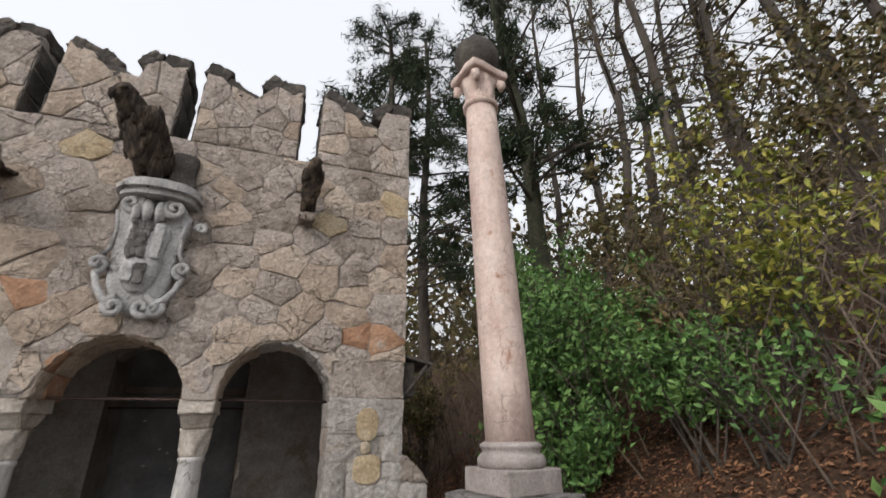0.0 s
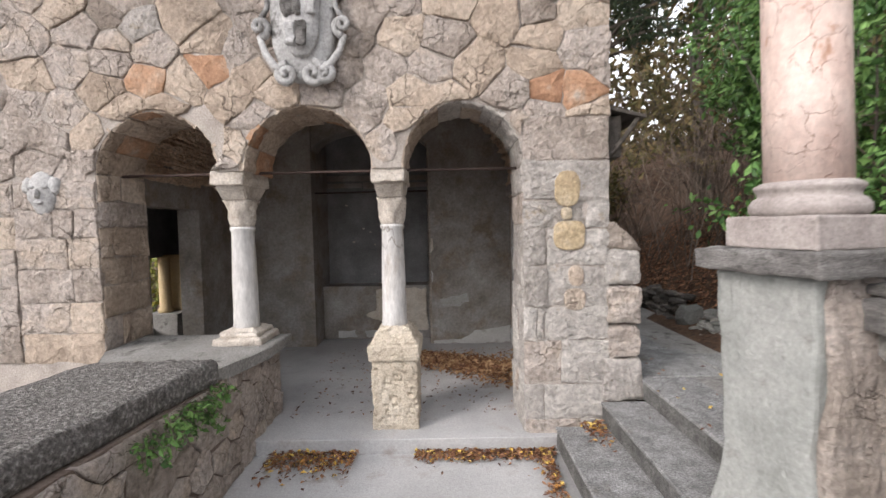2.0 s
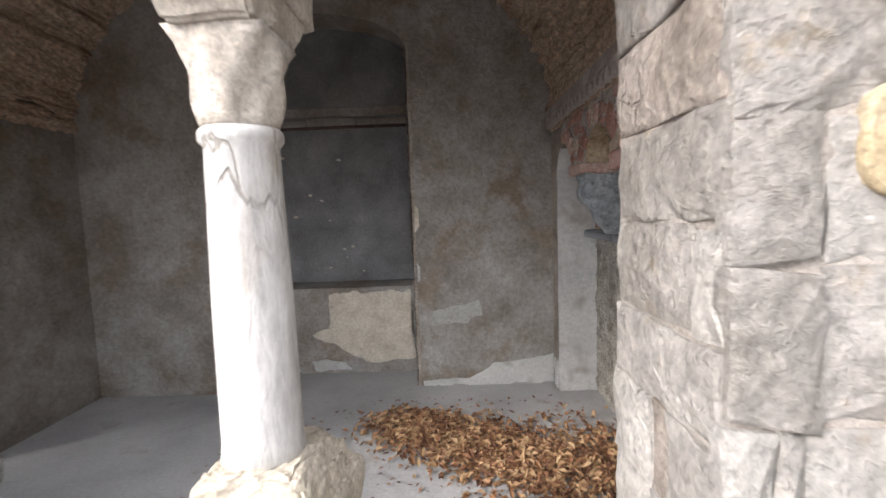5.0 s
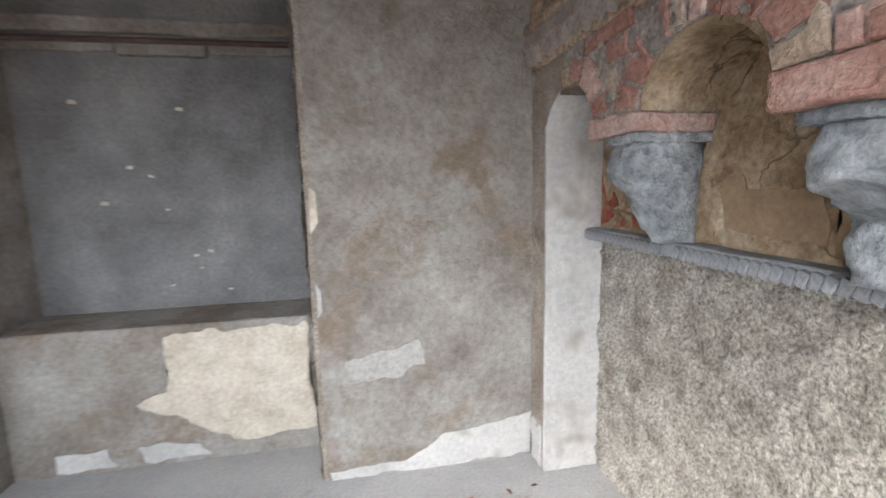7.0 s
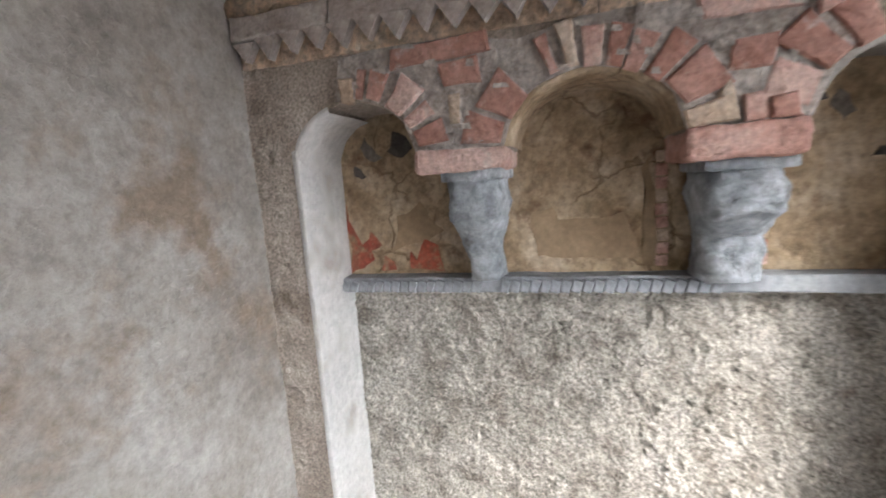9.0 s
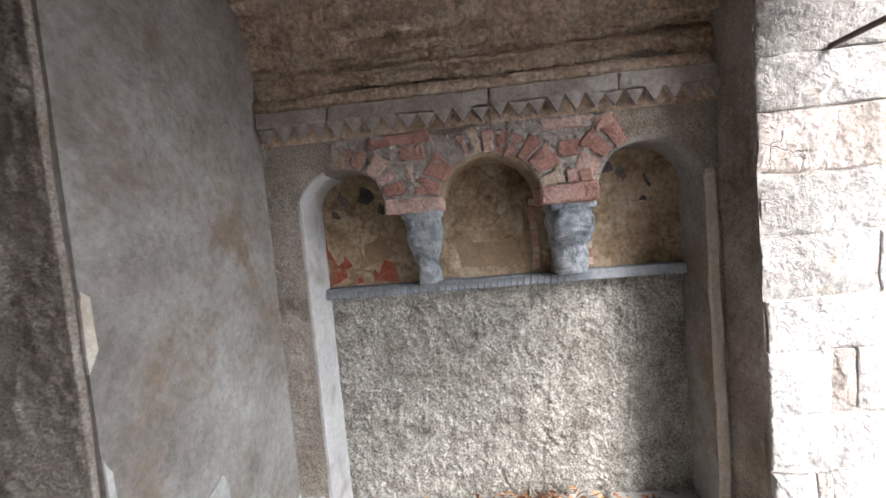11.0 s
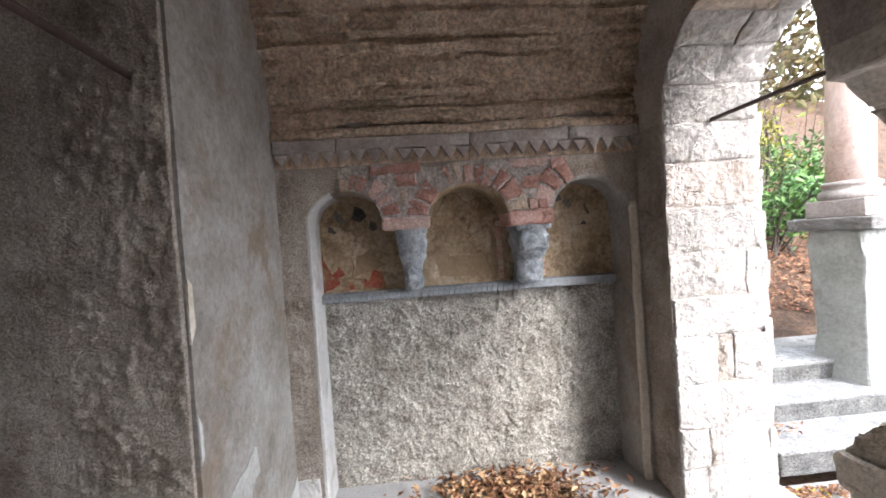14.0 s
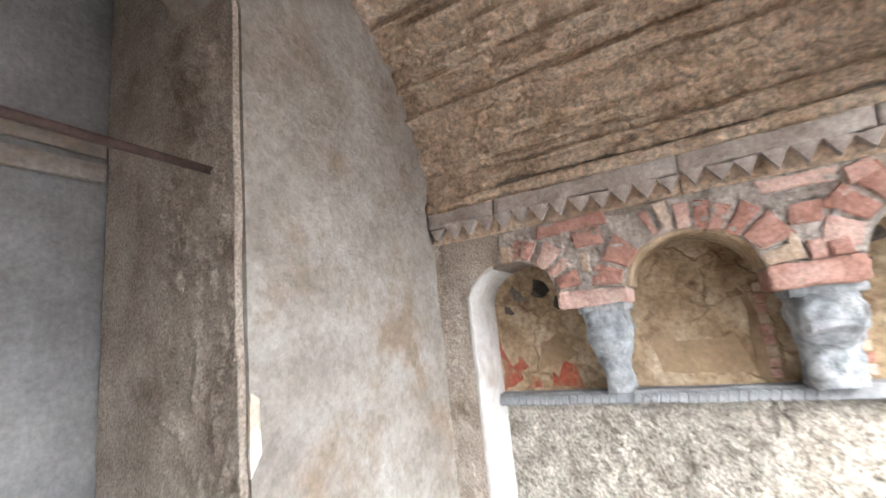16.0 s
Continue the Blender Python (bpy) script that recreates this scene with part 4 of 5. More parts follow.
for (c, r, rise), spans in ((NICHES[0], [(122, 176, 3, .125), (84, 120, 3, .095)]), (NICHES[1], [(3, 48, 2, .125), (64, 122, 5, .13), (123, 178, 3, .14)]), (NICHES[2], [(2, 32, 1, .13), (33, 68, 2, .14)])):
    for s0, s1, n, deep in spans:
        cutsa = [s0 + (s1 - s0) * (i + (R.uniform(-.22, .22) if 0 < i < n else 0)) / n for i in range(n + 1)]
        for a0, a1 in zip(cutsa, cutsa[1:]):
            brick(ring_brick(c, r, rise, a0 + R.uniform(.5, 2.5), a1 - R.uniform(.5, 2.5), R.uniform(-.002, .012), deep + R.uniform(-.025, .012)), k)
            k += 1
for poly in ([(1.83, 1.935), (2.14, 1.915), (2.13, 1.975), (1.84, 1.99)], [(1.86, 1.85), (1.975, 1.85), (1.99, 1.915), (1.87, 1.93)], [(1.93, 1.745), (1.962, 1.745), (1.965, 1.835), (1.925, 1.835)],
             [(1.17, 1.68), (1.22, 1.675), (1.225, 1.745), (1.18, 1.75)], [(1.10, 1.675), (1.165, 1.68), (1.17, 1.735), (1.11, 1.74)], [(1.16, 1.80), (1.26, 1.80), (1.25, 1.875), (1.15, 1.88)], [(1.10, 1.925), (1.31, 1.925), (1.33, 1.975), (1.09, 1.975)],
             [(.985, 1.935), (1.075, 1.895), (1.085, 1.965), (1.01, 1.985)], [(1.235, 1.745), (1.265, 1.70), (1.28, 1.75), (1.25, 1.79)]):
    brick(poly, k)
    k += 1
patch("mortar_bed", [(2.33, 1.85), (2.30, 1.98), (1.96, 1.995), (1.76, 1.95), (1.60, 1.985), (1.30, 1.99), (1.0, 1.985), (.96, 1.86), (1.03, 1.80), (1.08, 1.67), (1.345, 1.67), (1.375, 1.77), (1.44, 1.83), (1.576, 1.86), (1.71, 1.83), (1.78, 1.77), (1.81, 1.67), (2.07, 1.67), (2.11, 1.77), (2.18, 1.83), (2.28, 1.855)], on_x(RX), LIME, frame_wall, "crumbling pale mortar", .009, 21, .006)
MB = random.Random(77)
for n in range(60):
    y = MB.uniform(1.0, 2.28)
    z = MB.uniform(1.69, 1.975)
    if any(((y - c) / (r + .012)) ** 2 + (max(0, z - ZS) / (rise + .012)) ** 2 < 1 for c, r, rise in NICHES):
        continue
    w, h = MB.uniform(.008, .03), MB.uniform(.006, .014)
    patch("mortar_smear", [(y - w, z - h), (y + w, z - h * .6), (y + w * .8, z + h), (y - w * .7, z + h * .8)], on_x(RX), LIME, frame_wall, "", MB.uniform(.014, .024), n * 1.3, .014)
for y0, y1, z0 in ((1.805, 2.078, 1.610), (1.080, 1.348, 1.590)):
    bm = rough_box((RX - .028, y0, z0), (RB - .01, y1, max(z0 + .064, 1.676)), 8, .008, 14, .012)
    part("brick", bm, BRICK, frame_wall, "red brick slab under the niche arches")


def corbel(y, w, lower, label, seed):
    """A weathered animal head: a flat cap, a heavy brow and cheeks, a muzzle drawn back to the wall, and at times a block below."""
    top = 1.612 if not lower else 1.592
    t = thing("carved_corbel", label, "corbel", (RX + .1, y, top), "corbels under the niches")
    part("cap", rough_box((RX + .0, y - w * .98, top - .032), (RB - .004, y + w * .98, top), 6, .004, 12, .007), HEADSTONE, t, "flat grey cap")

    def head(name, z0, z1, front, half, x_in=RB - .004):
        bm = bmesh.new()
        seg, rows = 36, 26
        rings = []
        for j in range(rows):
            f = j / (rows - 1)
            x0, hw, z = front(f), half(f), z0 + (z1 - z0) * f
            ring = []
            for i in range(seg):
                a = 2 * math.pi * i / seg
                c, s = math.cos(a), math.sin(a)
                q = Vector(((x0 + x_in) / 2 + (x_in - x0) / 2 * math.copysign(abs(c) ** .55, c), y + hw * math.copysign(abs(s) ** .6, s), z))
                q += noise.noise_vector(q * 15 + Vector((seed, 0, 0))) * .013 + noise.noise_vector(q * 42) * .006
                pit = noise.noise(q * 27 + Vector((0, seed, 0)))
                if pit > .35:
                    q.x += (pit - .35) * .06
                ring.append(bm.verts.new(q))
            rings.append(ring)
        for a, b in zip(rings, rings[1:]):
            for i in range(seg):
                bm.faces.new((a[i], a[(i + 1) % seg], b[(i + 1) % seg], b[i]))
        bm.faces.new(rings[0])
        bm.faces.new(rings[-1][::-1])
        part(name, bm, HEADSTONE, t, smooth=True)

    if lower:
        head("head", top - .028, 1.375, lambda f: RX + .022 - .035 * math.sin(min(1, f / .75) * math.pi * .8) + .32 * max(0, f - .60) ** 1.2, lambda f: w * (.93 - .14 * f + .10 * math.sin(f * math.pi)))
        head("lower_block", 1.40, 1.240, lambda f: RX + .118 - .02 * math.sin(f * math.pi), lambda f: w * (.74 + .07 * math.sin(f * 2.6)))
    else:
        head("head", top - .028, 1.238, lambda f: RX + .012 - .025 * math.sin(min(1, f / .5) * math.pi) + .21 * max(0, f - .30) ** 1.1, lambda f: w * (.92 - .36 * f + .08 * math.sin(f * 7)))
    return t


corbel(1.915, .094, False, "worn blue-grey carved head corbel, narrowing towards the ledge", 1)
corbel(1.195, .108, True, "worn grey carved head corbel over a pitted block", 5)

cor = thing("cornice", "pinkish grey stone cornice with a zigzag band", "cornice", (3.05, 1.6, 2.0))
cuts = [WALL + .005, .98, 1.55, 2.30, BACK - .004]
for y0, y1 in zip(cuts, cuts[1:]):
    part("fascia", rough_box((RX - .055, y0, 2.062), (RX + .01, y1 - .006, 2.135), 14, .009, 9, .008), CORNICE, cor)
    part("bed", rough_box((RX - .016, y0, 1.985), (RX + .01, y1 - .004, 2.065), 6, .003, 7, .004), VAULT, cor)
bm = bmesh.new()
a = [bm.verts.new(p) for p in ((-.036, -.044, .06), (-.036, .044, .06), (-.034, 0, -.004), (.0, -.044, .06), (.0, .044, .06), (.0, 0, -.004))]
for f in ((0, 1, 2), (3, 5, 4), (0, 2, 5, 3), (2, 1, 4, 5), (0, 3, 4, 1)):
    bm.faces.new([a[i] for i in f])
bmesh.ops.recalc_face_normals(bm, faces=bm.faces)
zig = mesh_of("zigzag_tooth", bm, CORNICE)
for k in range(25):
    o = new("zigzag_tooth", zig)
    o.parent = cor
    o.location = Vector((RX - .019, 2.60 - k * .0845, 2.004 + R.uniform(-.005, .005))) - cor.location
    o.rotation_euler = (radians(R.uniform(-5, 5)), 0, 0)
    o.scale = (1, R.uniform(.86, 1.04), R.uniform(.85, 1.1))
bm = bmesh.new()
tube(bm, [(RX - .02, y, 2.165 + .004 * math.sin(y * 7)) for y in spread(WALL, BACK, .15)], [.034] * len(spread(WALL, BACK, .15)), 10)
part("roll_moulding", bm, VAULT, cor, smooth=True)

# coat of arms over the middle arch
arms = thing("coat_of_arms", "carved grey stone coat of arms with scrolls on the facade", "relief", (1.19, 0, 3.2))
AX = 1.19


def outline(w, z0, z1, n=36):
    pts = []
    for k in range(n):
        a = 2 * math.pi * k / n
        x, z = math.sin(a), math.cos(a)
        t = (z + 1) / 2
        ww = w * (.62 + .38 * t) * (1 + .08 * math.sin(t * 9))
        pts.append((AX + ww * math.copysign(abs(x) ** .55, x), z0 + (z1 - z0) * t))
    return pts


def slab_relief(pts, d0, d1, edge, bulge):
    bm = bmesh.new()
    cx, cz = sum(p[0] for p in pts) / len(pts), sum(p[1] for p in pts) / len(pts)
    rings = []
    for sc, d in ((1, d0), (1, d1 - edge), (.94, d1), (.7, d1 + bulge * .6), (.4, d1 + bulge)):
        rings.append([bm.verts.new((cx + (x - cx) * sc, -d - .006 * noise.noise(Vector((x * 12, z * 12, sc))), cz + (z - cz) * sc)) for x, z in pts])
    n = len(pts)
    for a, b in zip(rings, rings[1:]):
        for i in range(n):
            bm.faces.new((a[i], a[(i + 1) % n], b[(i + 1) % n], b[i]))
    bm.faces.new(rings[-1])
    return bm


def spiral(bm, x, z, r, turns, thick, sense, d=.10, start=0.0):
    pts, rad = [], []
    n = int(22 * turns)
    for i in range(n + 1):
        t = i / n
        a = start + sense * t * turns * 2 * math.pi
        rr = r * (1 - .85 * t)
        pts.append((x + rr * math.cos(a), -d - .05 * t, z + rr * math.sin(a)))
        rad.append(thick * (1 - .45 * t))
    tube(bm, pts, rad, 8)


part("shield_back", slab_relief(outline(.315, 2.70, 3.72), -.02, .105, .02, .015), ARMS, arms, smooth=True)
part("shield", slab_relief(outline(.185, 2.86, 3.50), .08, .15, .015, .03), ARMS, arms, "bulging shield with worn charges", smooth=True)
part("charge", rough_box((AX - .12, -.195, 3.13), (AX + .025, -.14, 3.46), 12, .022, 22, .02), SLABSTONE, arms, "dark worn figure on the shield")
part("charge", rough_box((AX - .11, -.195, 2.93), (AX - .03, -.14, 3.09), 6, .012, 17, .015), ARMS, arms)
part("charge", rough_box((AX - .02, -.20, 2.93), (AX + .05, -.14, 3.10), 8, .02, 22, .015), SLABSTONE, arms)
part("charge", rough_box((AX + .045, -.19, 3.14), (AX + .125, -.14, 3.46), 10, .016, 15, .02), ARMS, arms)
for s in (-1, 1):
    bm = bmesh.new()
    spiral(bm, AX + s * .16, 3.60, .085, 1.6, .034, s, .16, math.pi / 2)
    part("scroll", bm, ARMS, arms, smooth=True)
    bm = bmesh.new()
    spiral(bm, AX + s * .30, 3.08, .065, 1.4, .03, -s, .10, -math.pi / 2)
    part("scroll", bm, ARMS, arms, smooth=True)
    bm = bmesh.new()
    tube(bm, [(AX + s * .27, -.09, 3.56), (AX + s * .235, -.10, 3.4), (AX + s * .25, -.10, 3.22), (AX + s * .30, -.10, 3.14)], [.022, .018, .018, .022], 8)
    part("strapwork", bm, ARMS, arms, smooth=True)
    bm = bmesh.new()
    tube(bm, [(AX + s * .31, -.10, 3.02), (AX + s * .27, -.11, 2.90), (AX + s * .20, -.12, 2.80), (AX + s * .10, -.13, 2.74)], [.022, .026, .03, .036], 8)
    part("strapwork", bm, ARMS, arms, smooth=True)
bm = bmesh.new()
for x, r in ((-.11, .075), (.08, .085), (.16, .06)):
    spiral(bm, AX + x, 2.74, r, 1.5, .036, 1 if x < 0 else -1, .11, math.pi / 2)
part("scroll", bm, ARMS, arms, smooth=True)
bm = bmesh.new()
spiral(bm, AX + .37, 3.47, .05, 1.1, .026, -1, .08, math.pi)
part("scroll", bm, ARMS, arms, smooth=True)
for w, d, z0, z1 in ((.30, .27, 3.68, 3.735), (.335, .31, 3.735, 3.775), (.31, .285, 3.775, 3.82)):
    bm = bmesh.new()
    pts = [(AX + w * math.cos(a), -d * math.sin(a) ** .7 if math.sin(a) > 0 else 0) for a in [math.pi * k / 18 for k in range(19)]]
    lo = [bm.verts.new((x, y, z0)) for x, y in pts]
    hi = [bm.verts.new((x, y, z1)) for x, y in pts]
    for i in range(len(pts)):
        bm.faces.new((lo[i], lo[(i + 1) % len(pts)], hi[(i + 1) % len(pts)], hi[i]))
    bm.faces.new(lo[::-1])
    bm.faces.new(hi)
    for v in bm.verts:
        v.co += noise.noise_vector(v.co * 11) * .008
    part("console_slab", bm, ARMS, arms)
bm = bmesh.new()
for x in (-.12, -.04, .05):
    blob(bm, (AX + x, -.16, 3.56), (.045, .06, .11), (0, 0, 0), 2, .3)
part("bracket_leaf", bm, ARMS, arms, smooth=True)


def raptor(x, y, z, turn, s, lean, label, tilt=0):
    """A perched bird of prey in dark stone: bowed head with a hooked beak, shoulders, wings of overlapping feathers, feathered legs, a long tail; standing on z."""
    bm = bmesh.new()
    blob(bm, (0, -.02, .34), (.125, .13, .24), (lean, 0, 0), 3, .12, 3)
    blob(bm, (0, -.09, .60), (.078, .10, .078), (8, 0, 0), 3, .12, 3)
    blob(bm, (0, -.05, .52), (.10, .105, .12), (20, 0, 0), 3, .1, 3)
    tube(bm, [(0, -.16, .605), (0, -.205, .60), (0, -.225, .575), (0, -.222, .55)], [.035, .027, .017, .004], 8)
    for q in (-1, 1):
        blob(bm, (.05 * q, -.135, .635), (.03, .035, .014), (12, 0, 18 * q), 2)
        blob(bm, (.105 * q, .0, .44), (.05, .10, .10), (lean, 0, 0), 2, .2, 5)
        for row in range(4):
            for k in range(5):
                f = k / 4
                blob(bm, (.112 * q - .012 * q * row, .10 - .15 * f + .02 * row, .46 - .10 * row - .02 * f), (.018, .03, .085), (lean + 16, 6 * q, 0), 1, .2, 5)
        for k in range(3):
            blob(bm, (.062 * q, -.06 + .03 * k, .12), (.038, .028, .12), (0, 0, 0), 2, .3, 7)
            tube(bm, [(.06 * q + (k - 1) * .02, -.07, .03), (.06 * q + (k - 1) * .034, -.13, .022), (.06 * q + (k - 1) * .036, -.155, .0)], [.016, .013, .005], 6)
    for k in range(5):
        blob(bm, ((k - 2) * .032, .17, .05), (.022, .02, .21), (28, 3 * (k - 2), 0), 2, .2, 5)
    for k in range(22):
        a = k * 2.4
        blob(bm, (.10 * math.sin(a), -.10 - .03 * math.cos(a), .22 + .30 * k / 22), (.026, .022, .045), (lean, 0, 0), 1, .2, 9)
    for v in bm.verts:
        v.co += noise.noise_vector(v.co * 28) * .006
    bmesh.ops.transform(bm, matrix=Matrix.Translation((x, y, z)) @ pose(0, 0, 0, 0, 0, turn) @ pose(0, 0, 0, tilt, 0, 0) @ Matrix.Diagonal((s * .8, s * .85, s, 1)), verts=bm.verts)
    return solid("raptor_statue", bm, BRONZE, label, "statue", "birds of prey on the facade", smooth=True)


raptor(1.14, -.10, 3.81, -34, 1.30, -10, "dark stone bird of prey perched over the coat of arms", 30)
raptor(2.42, -.10, 3.74, 4, .86, -8, "blackened stone bird of prey leaning out from the facade", 34)
raptor(.06, -.06, 3.62, -22, 1.1, -8, "dark stone bird of prey leaning out high on the wall", 74)
bm = rough_box((1.20, -.10, 3.80), (1.42, .02, 4.22), 5, .02, 7, .04)
solid("back_stone", bm, STONE_DARK, "dark rounded stone behind the perched bird", "stone")
for x, z, w in ((2.42, 3.72, .075), (.04, 3.60, .075)):
    bm = rough_box((x - w, -.20, z - .05), (x + w, .02, z + .035), 6, .018, 12, .025)
    solid("perch_stone", bm, STONE, "rough perch stone let into the wall", "stone", "perches of the birds")

# carved face on the wall, left pier
bm = bmesh.new()
blob(bm, (-.86, -.01, 1.93), (.115, .055, .165), (0, 0, 0), 3, .15)
blob(bm, (-.86, -.065, 1.92), (.022, .03, .04), (0, 0, 0), 2)
for s in (-1, 1):
    blob(bm, (-.86 + .045 * s, -.055, 1.97), (.03, .016, .014), (0, 0, 0), 2)
    blob(bm, (-.86 + .10 * s, -.02, 1.98), (.05, .035, .07), (0, 0, 0), 2, .4)
blob(bm, (-.86, -.055, 1.855), (.04, .02, .015), (0, 0, 0), 2)
solid("stone_mask", bm, ARMS, "small weathered carved mask set in the wall", "relief", smooth=True)

# small eave at the side of the building
eave = thing("side_eave", "dark weathered timber eave on the side wall", "eave", (3.56, .3, 2.4))
bm = rough_box((3.44, .02, -.014), (3.76, .75, .014), 4, .004, 8, .005)
bmesh.ops.transform(bm, matrix=Matrix.Translation((3.44, 0, 2.50)) @ pose(0, 0, 0, 0, 14, 0) @ Matrix.Translation((-3.44, 0, 0)), verts=bm.verts)
part("roof_board", bm, WOODDARK, eave)
bm = rough_box((3.445, .08, 2.12), (3.58, .70, 2.44), 4, .012, 8, .01)
part("box", bm, WOODDARK, eave)
bm = bmesh.new()
tube(bm, [(3.45, .06, 2.10), (3.60, .06, 2.28), (3.70, .06, 2.42)], [.018] * 3, 6)
part("bracket", bm, WOODDARK, eave)

# balustrade: coping and pierced panel
RA = Vector((3.90, -1.62, 0))
RD = Vector((0, -1, 0))
ang = math.degrees(math.atan2(RD.y, RD.x))
TB = Matrix.Translation(RA) @ pose(0, 0, 0, 0, 0, ang)
bal = thing("balustrade", "weathered concrete balustrade with pierced arches and lichened coping", "balustrade", (3.9, -1.9, 0))
part("coping", rough_box((.0, -.16, 1.20), (2.9, .16, 1.33), 34, .026, 7, .02, TB), SLABSTONE, bal, "lichened grey coping")
part("coping", rough_box((.02, -.13, 1.325), (2.9, .13, 1.375), 34, .022, 8, .02, TB), SLABSTONE, bal)
bm = bmesh.new()
ARB = [(.05, .32, .58), (.80, .31, .55), (1.62, .31, .55), (2.44, .31, .55)]
us = sorted(set([.05, 2.9] + [round(v, 4) for c, r, _ in ARB for v in [c + r * math.sin(math.pi * k / 24) for k in range(-12, 13)] if v > .05 and v < 2.9]))
strips(bm, us, arch_low([(c, r, h) for c, r, h in ARB], .55, lambda u: .0), lambda u: 1.21, -.08, .08)
bmesh.ops.transform(bm, matrix=TB, verts=bm.verts)
part("panel", bm, CONCRETE, bal, "pierced concrete panel")
for c, r, h in ARB[1:]:
    bm = bmesh.new()
    tube(bm, [TB @ Vector((c + (r + .02) * math.cos(a), -.09, .55 + (h + .02) * math.sin(a))) for a in [math.pi * k / 24 for k in range(25)]], [.028] * 25, 8)
    part("arch_moulding", bm, CONCRETE, bal, smooth=True)
# no holes cut: dark discs on the panel face paint the openings' shade
for u in (.42, 1.21, 2.03):
    bm = bmesh.new()
    n = 24
    a = [bm.verts.new(TB @ Vector((u + .052 * math.cos(2 * math.pi * i / n), -.083, 1.05 + .06 * math.sin(2 * math.pi * i / n)))) for i in range(n)]
    b = [bm.verts.new(TB @ Vector((u + .044 * math.cos(2 * math.pi * i / n), -.084, 1.05 + .05 * math.sin(2 * math.pi * i / n)))) for i in range(n)]
    for i in range(n):
        bm.faces.new((a[i], a[(i + 1) % n], b[(i + 1) % n], b[i]))
    bm.faces.new(b)
    part("roundel", bm, STONE_DARK, bal, "dark disc standing for the shade in a round opening")
part("rubble_base", rough_box((.10, -.12, -.3), (2.9, .13, .36), 14, .03, 6, .03, TB), TUFA, bal, "rough rubble base")
part("end_pier", rough_box((-.20, -.14, -.3), (.13, .10, 1.36), 12, .03, 7, .02, TB), STONE, bal, "rough dark masonry end")

# ---- plants, bank and distance ----
Q = random.Random(21)


def leafy(name, label, cat, x, y, height, spread_r, mat_leaf, count, size, stems=9, group="", lean=(0, 0)):
    """A shrub: stems that fork, with small leaves gathered round their ends."""
    z = hill(x, y) - .05
    t = thing(name, label, cat, (x, y, z), group)
    ends = []
    bm = bmesh.new()
    for s in range(stems):
        a = Q.uniform(0, 2 * math.pi)
        r = spread_r * Q.uniform(.25, 1)
        top = Vector((x + lean[0] + r * math.cos(a), y + lean[1] + r * math.sin(a), z + height * Q.uniform(.55, 1.0)))
        p0 = Vector((x + Q.uniform(-.15, .15), y + Q.uniform(-.15, .15), z))
        mid = p0.lerp(top, .5) + Vector((Q.uniform(-.2, .2), Q.uniform(-.2, .2), .15))
        tube(bm, [p0, mid, top], [.013, .009, .004], 5)
        for b in range(7):
            f = Q.uniform(.3, 1)
            q = (p0.lerp(mid, f * 2) if f < .5 else mid.lerp(top, f * 2 - 1))
            e = q + Vector((Q.gauss(0, .35), Q.gauss(0, .35), Q.uniform(-.1, .4))) * spread_r * .55
            tube(bm, [q, q.lerp(e, .6) + Vector((0, 0, .05)), e], [.007, .005, .002], 4)
            ends.append((q, e))
    part("stem_cluster", bm, BARK, t)["kind"] = "stuff"
    spots = []
    for k in range(count):
        q, e = Q.choice(ends)
        p = q.lerp(e, Q.uniform(.35, 1.1)) + Vector((Q.gauss(0, .10), Q.gauss(0, .10), Q.gauss(0, .08)))
        spots.append((p, (0, 0, 1)))
    me = leaves_mesh("crown", spots, size, mat_leaf, Q)
    piece("crown", me, t)
    return t


leafy("shrub", "dense green leafy shrub on the bank", "shrub", 6.0, .9, 3.3, 1.25, LEAF_GREEN, 7200, .05, 18)
leafy("shrub", "bright green leafy shrub beside the path", "shrub", 6.5, 2.3, 4.2, 1.3, LEAF_GREEN, 6200, .05, 15)
leafy("shrub", "low green shrub on the leafy bank", "shrub", 6.3, -.6, 1.9, .9, LEAF_GREEN, 2800, .048, 10)
leafy("shrub", "young shrub with yellow-green autumn leaves", "shrub", 7.0, -1.6, 3.0, 1.4, LEAF_YELLOW, 1100, .055, 12)
leafy("shrub", "thin shrub turning yellow", "shrub", 8.2, -.3, 3.8, 1.6, LEAF_YELLOW, 1100, .055, 12)
leafy("shrub", "straggly shrub with dull autumn leaves", "shrub", 8.8, 1.8, 4.6, 1.7, LEAF_OLIVE, 2600, .06, 12)
leafy("shrub", "straggly shrub with dull autumn leaves", "shrub", 9.5, -2.3, 4.6, 1.8, LEAF_OLIVE, 1700, .06, 12)
leafy("shrub", "tall olive shrub high on the bank", "shrub", 10.5, .2, 5.5, 2.0, LEAF_OLIVE, 3000, .07, 12)
leafy("shrub", "yellow-leaved shrub high on the bank", "shrub", 11.0, -3.5, 5.5, 2.0, LEAF_OLIVE, 1500, .07, 12)
leafy("shrub", "dark green shrub behind the porch", "shrub", 5.6, 6.5, 3.8, 1.2, LEAF_OLIVE, 2600, .06, 10)
leafy("shrub", "dull green shrub on the far bank", "shrub", 7.6, 6.0, 4.5, 1.6, LEAF_OLIVE, 2800, .06, 10)
leafy("shrub", "low green shrub beyond the balustrade", "shrub", 6.6, -3.8, 1.6, .8, LEAF_GREEN, 900, .055, 7)

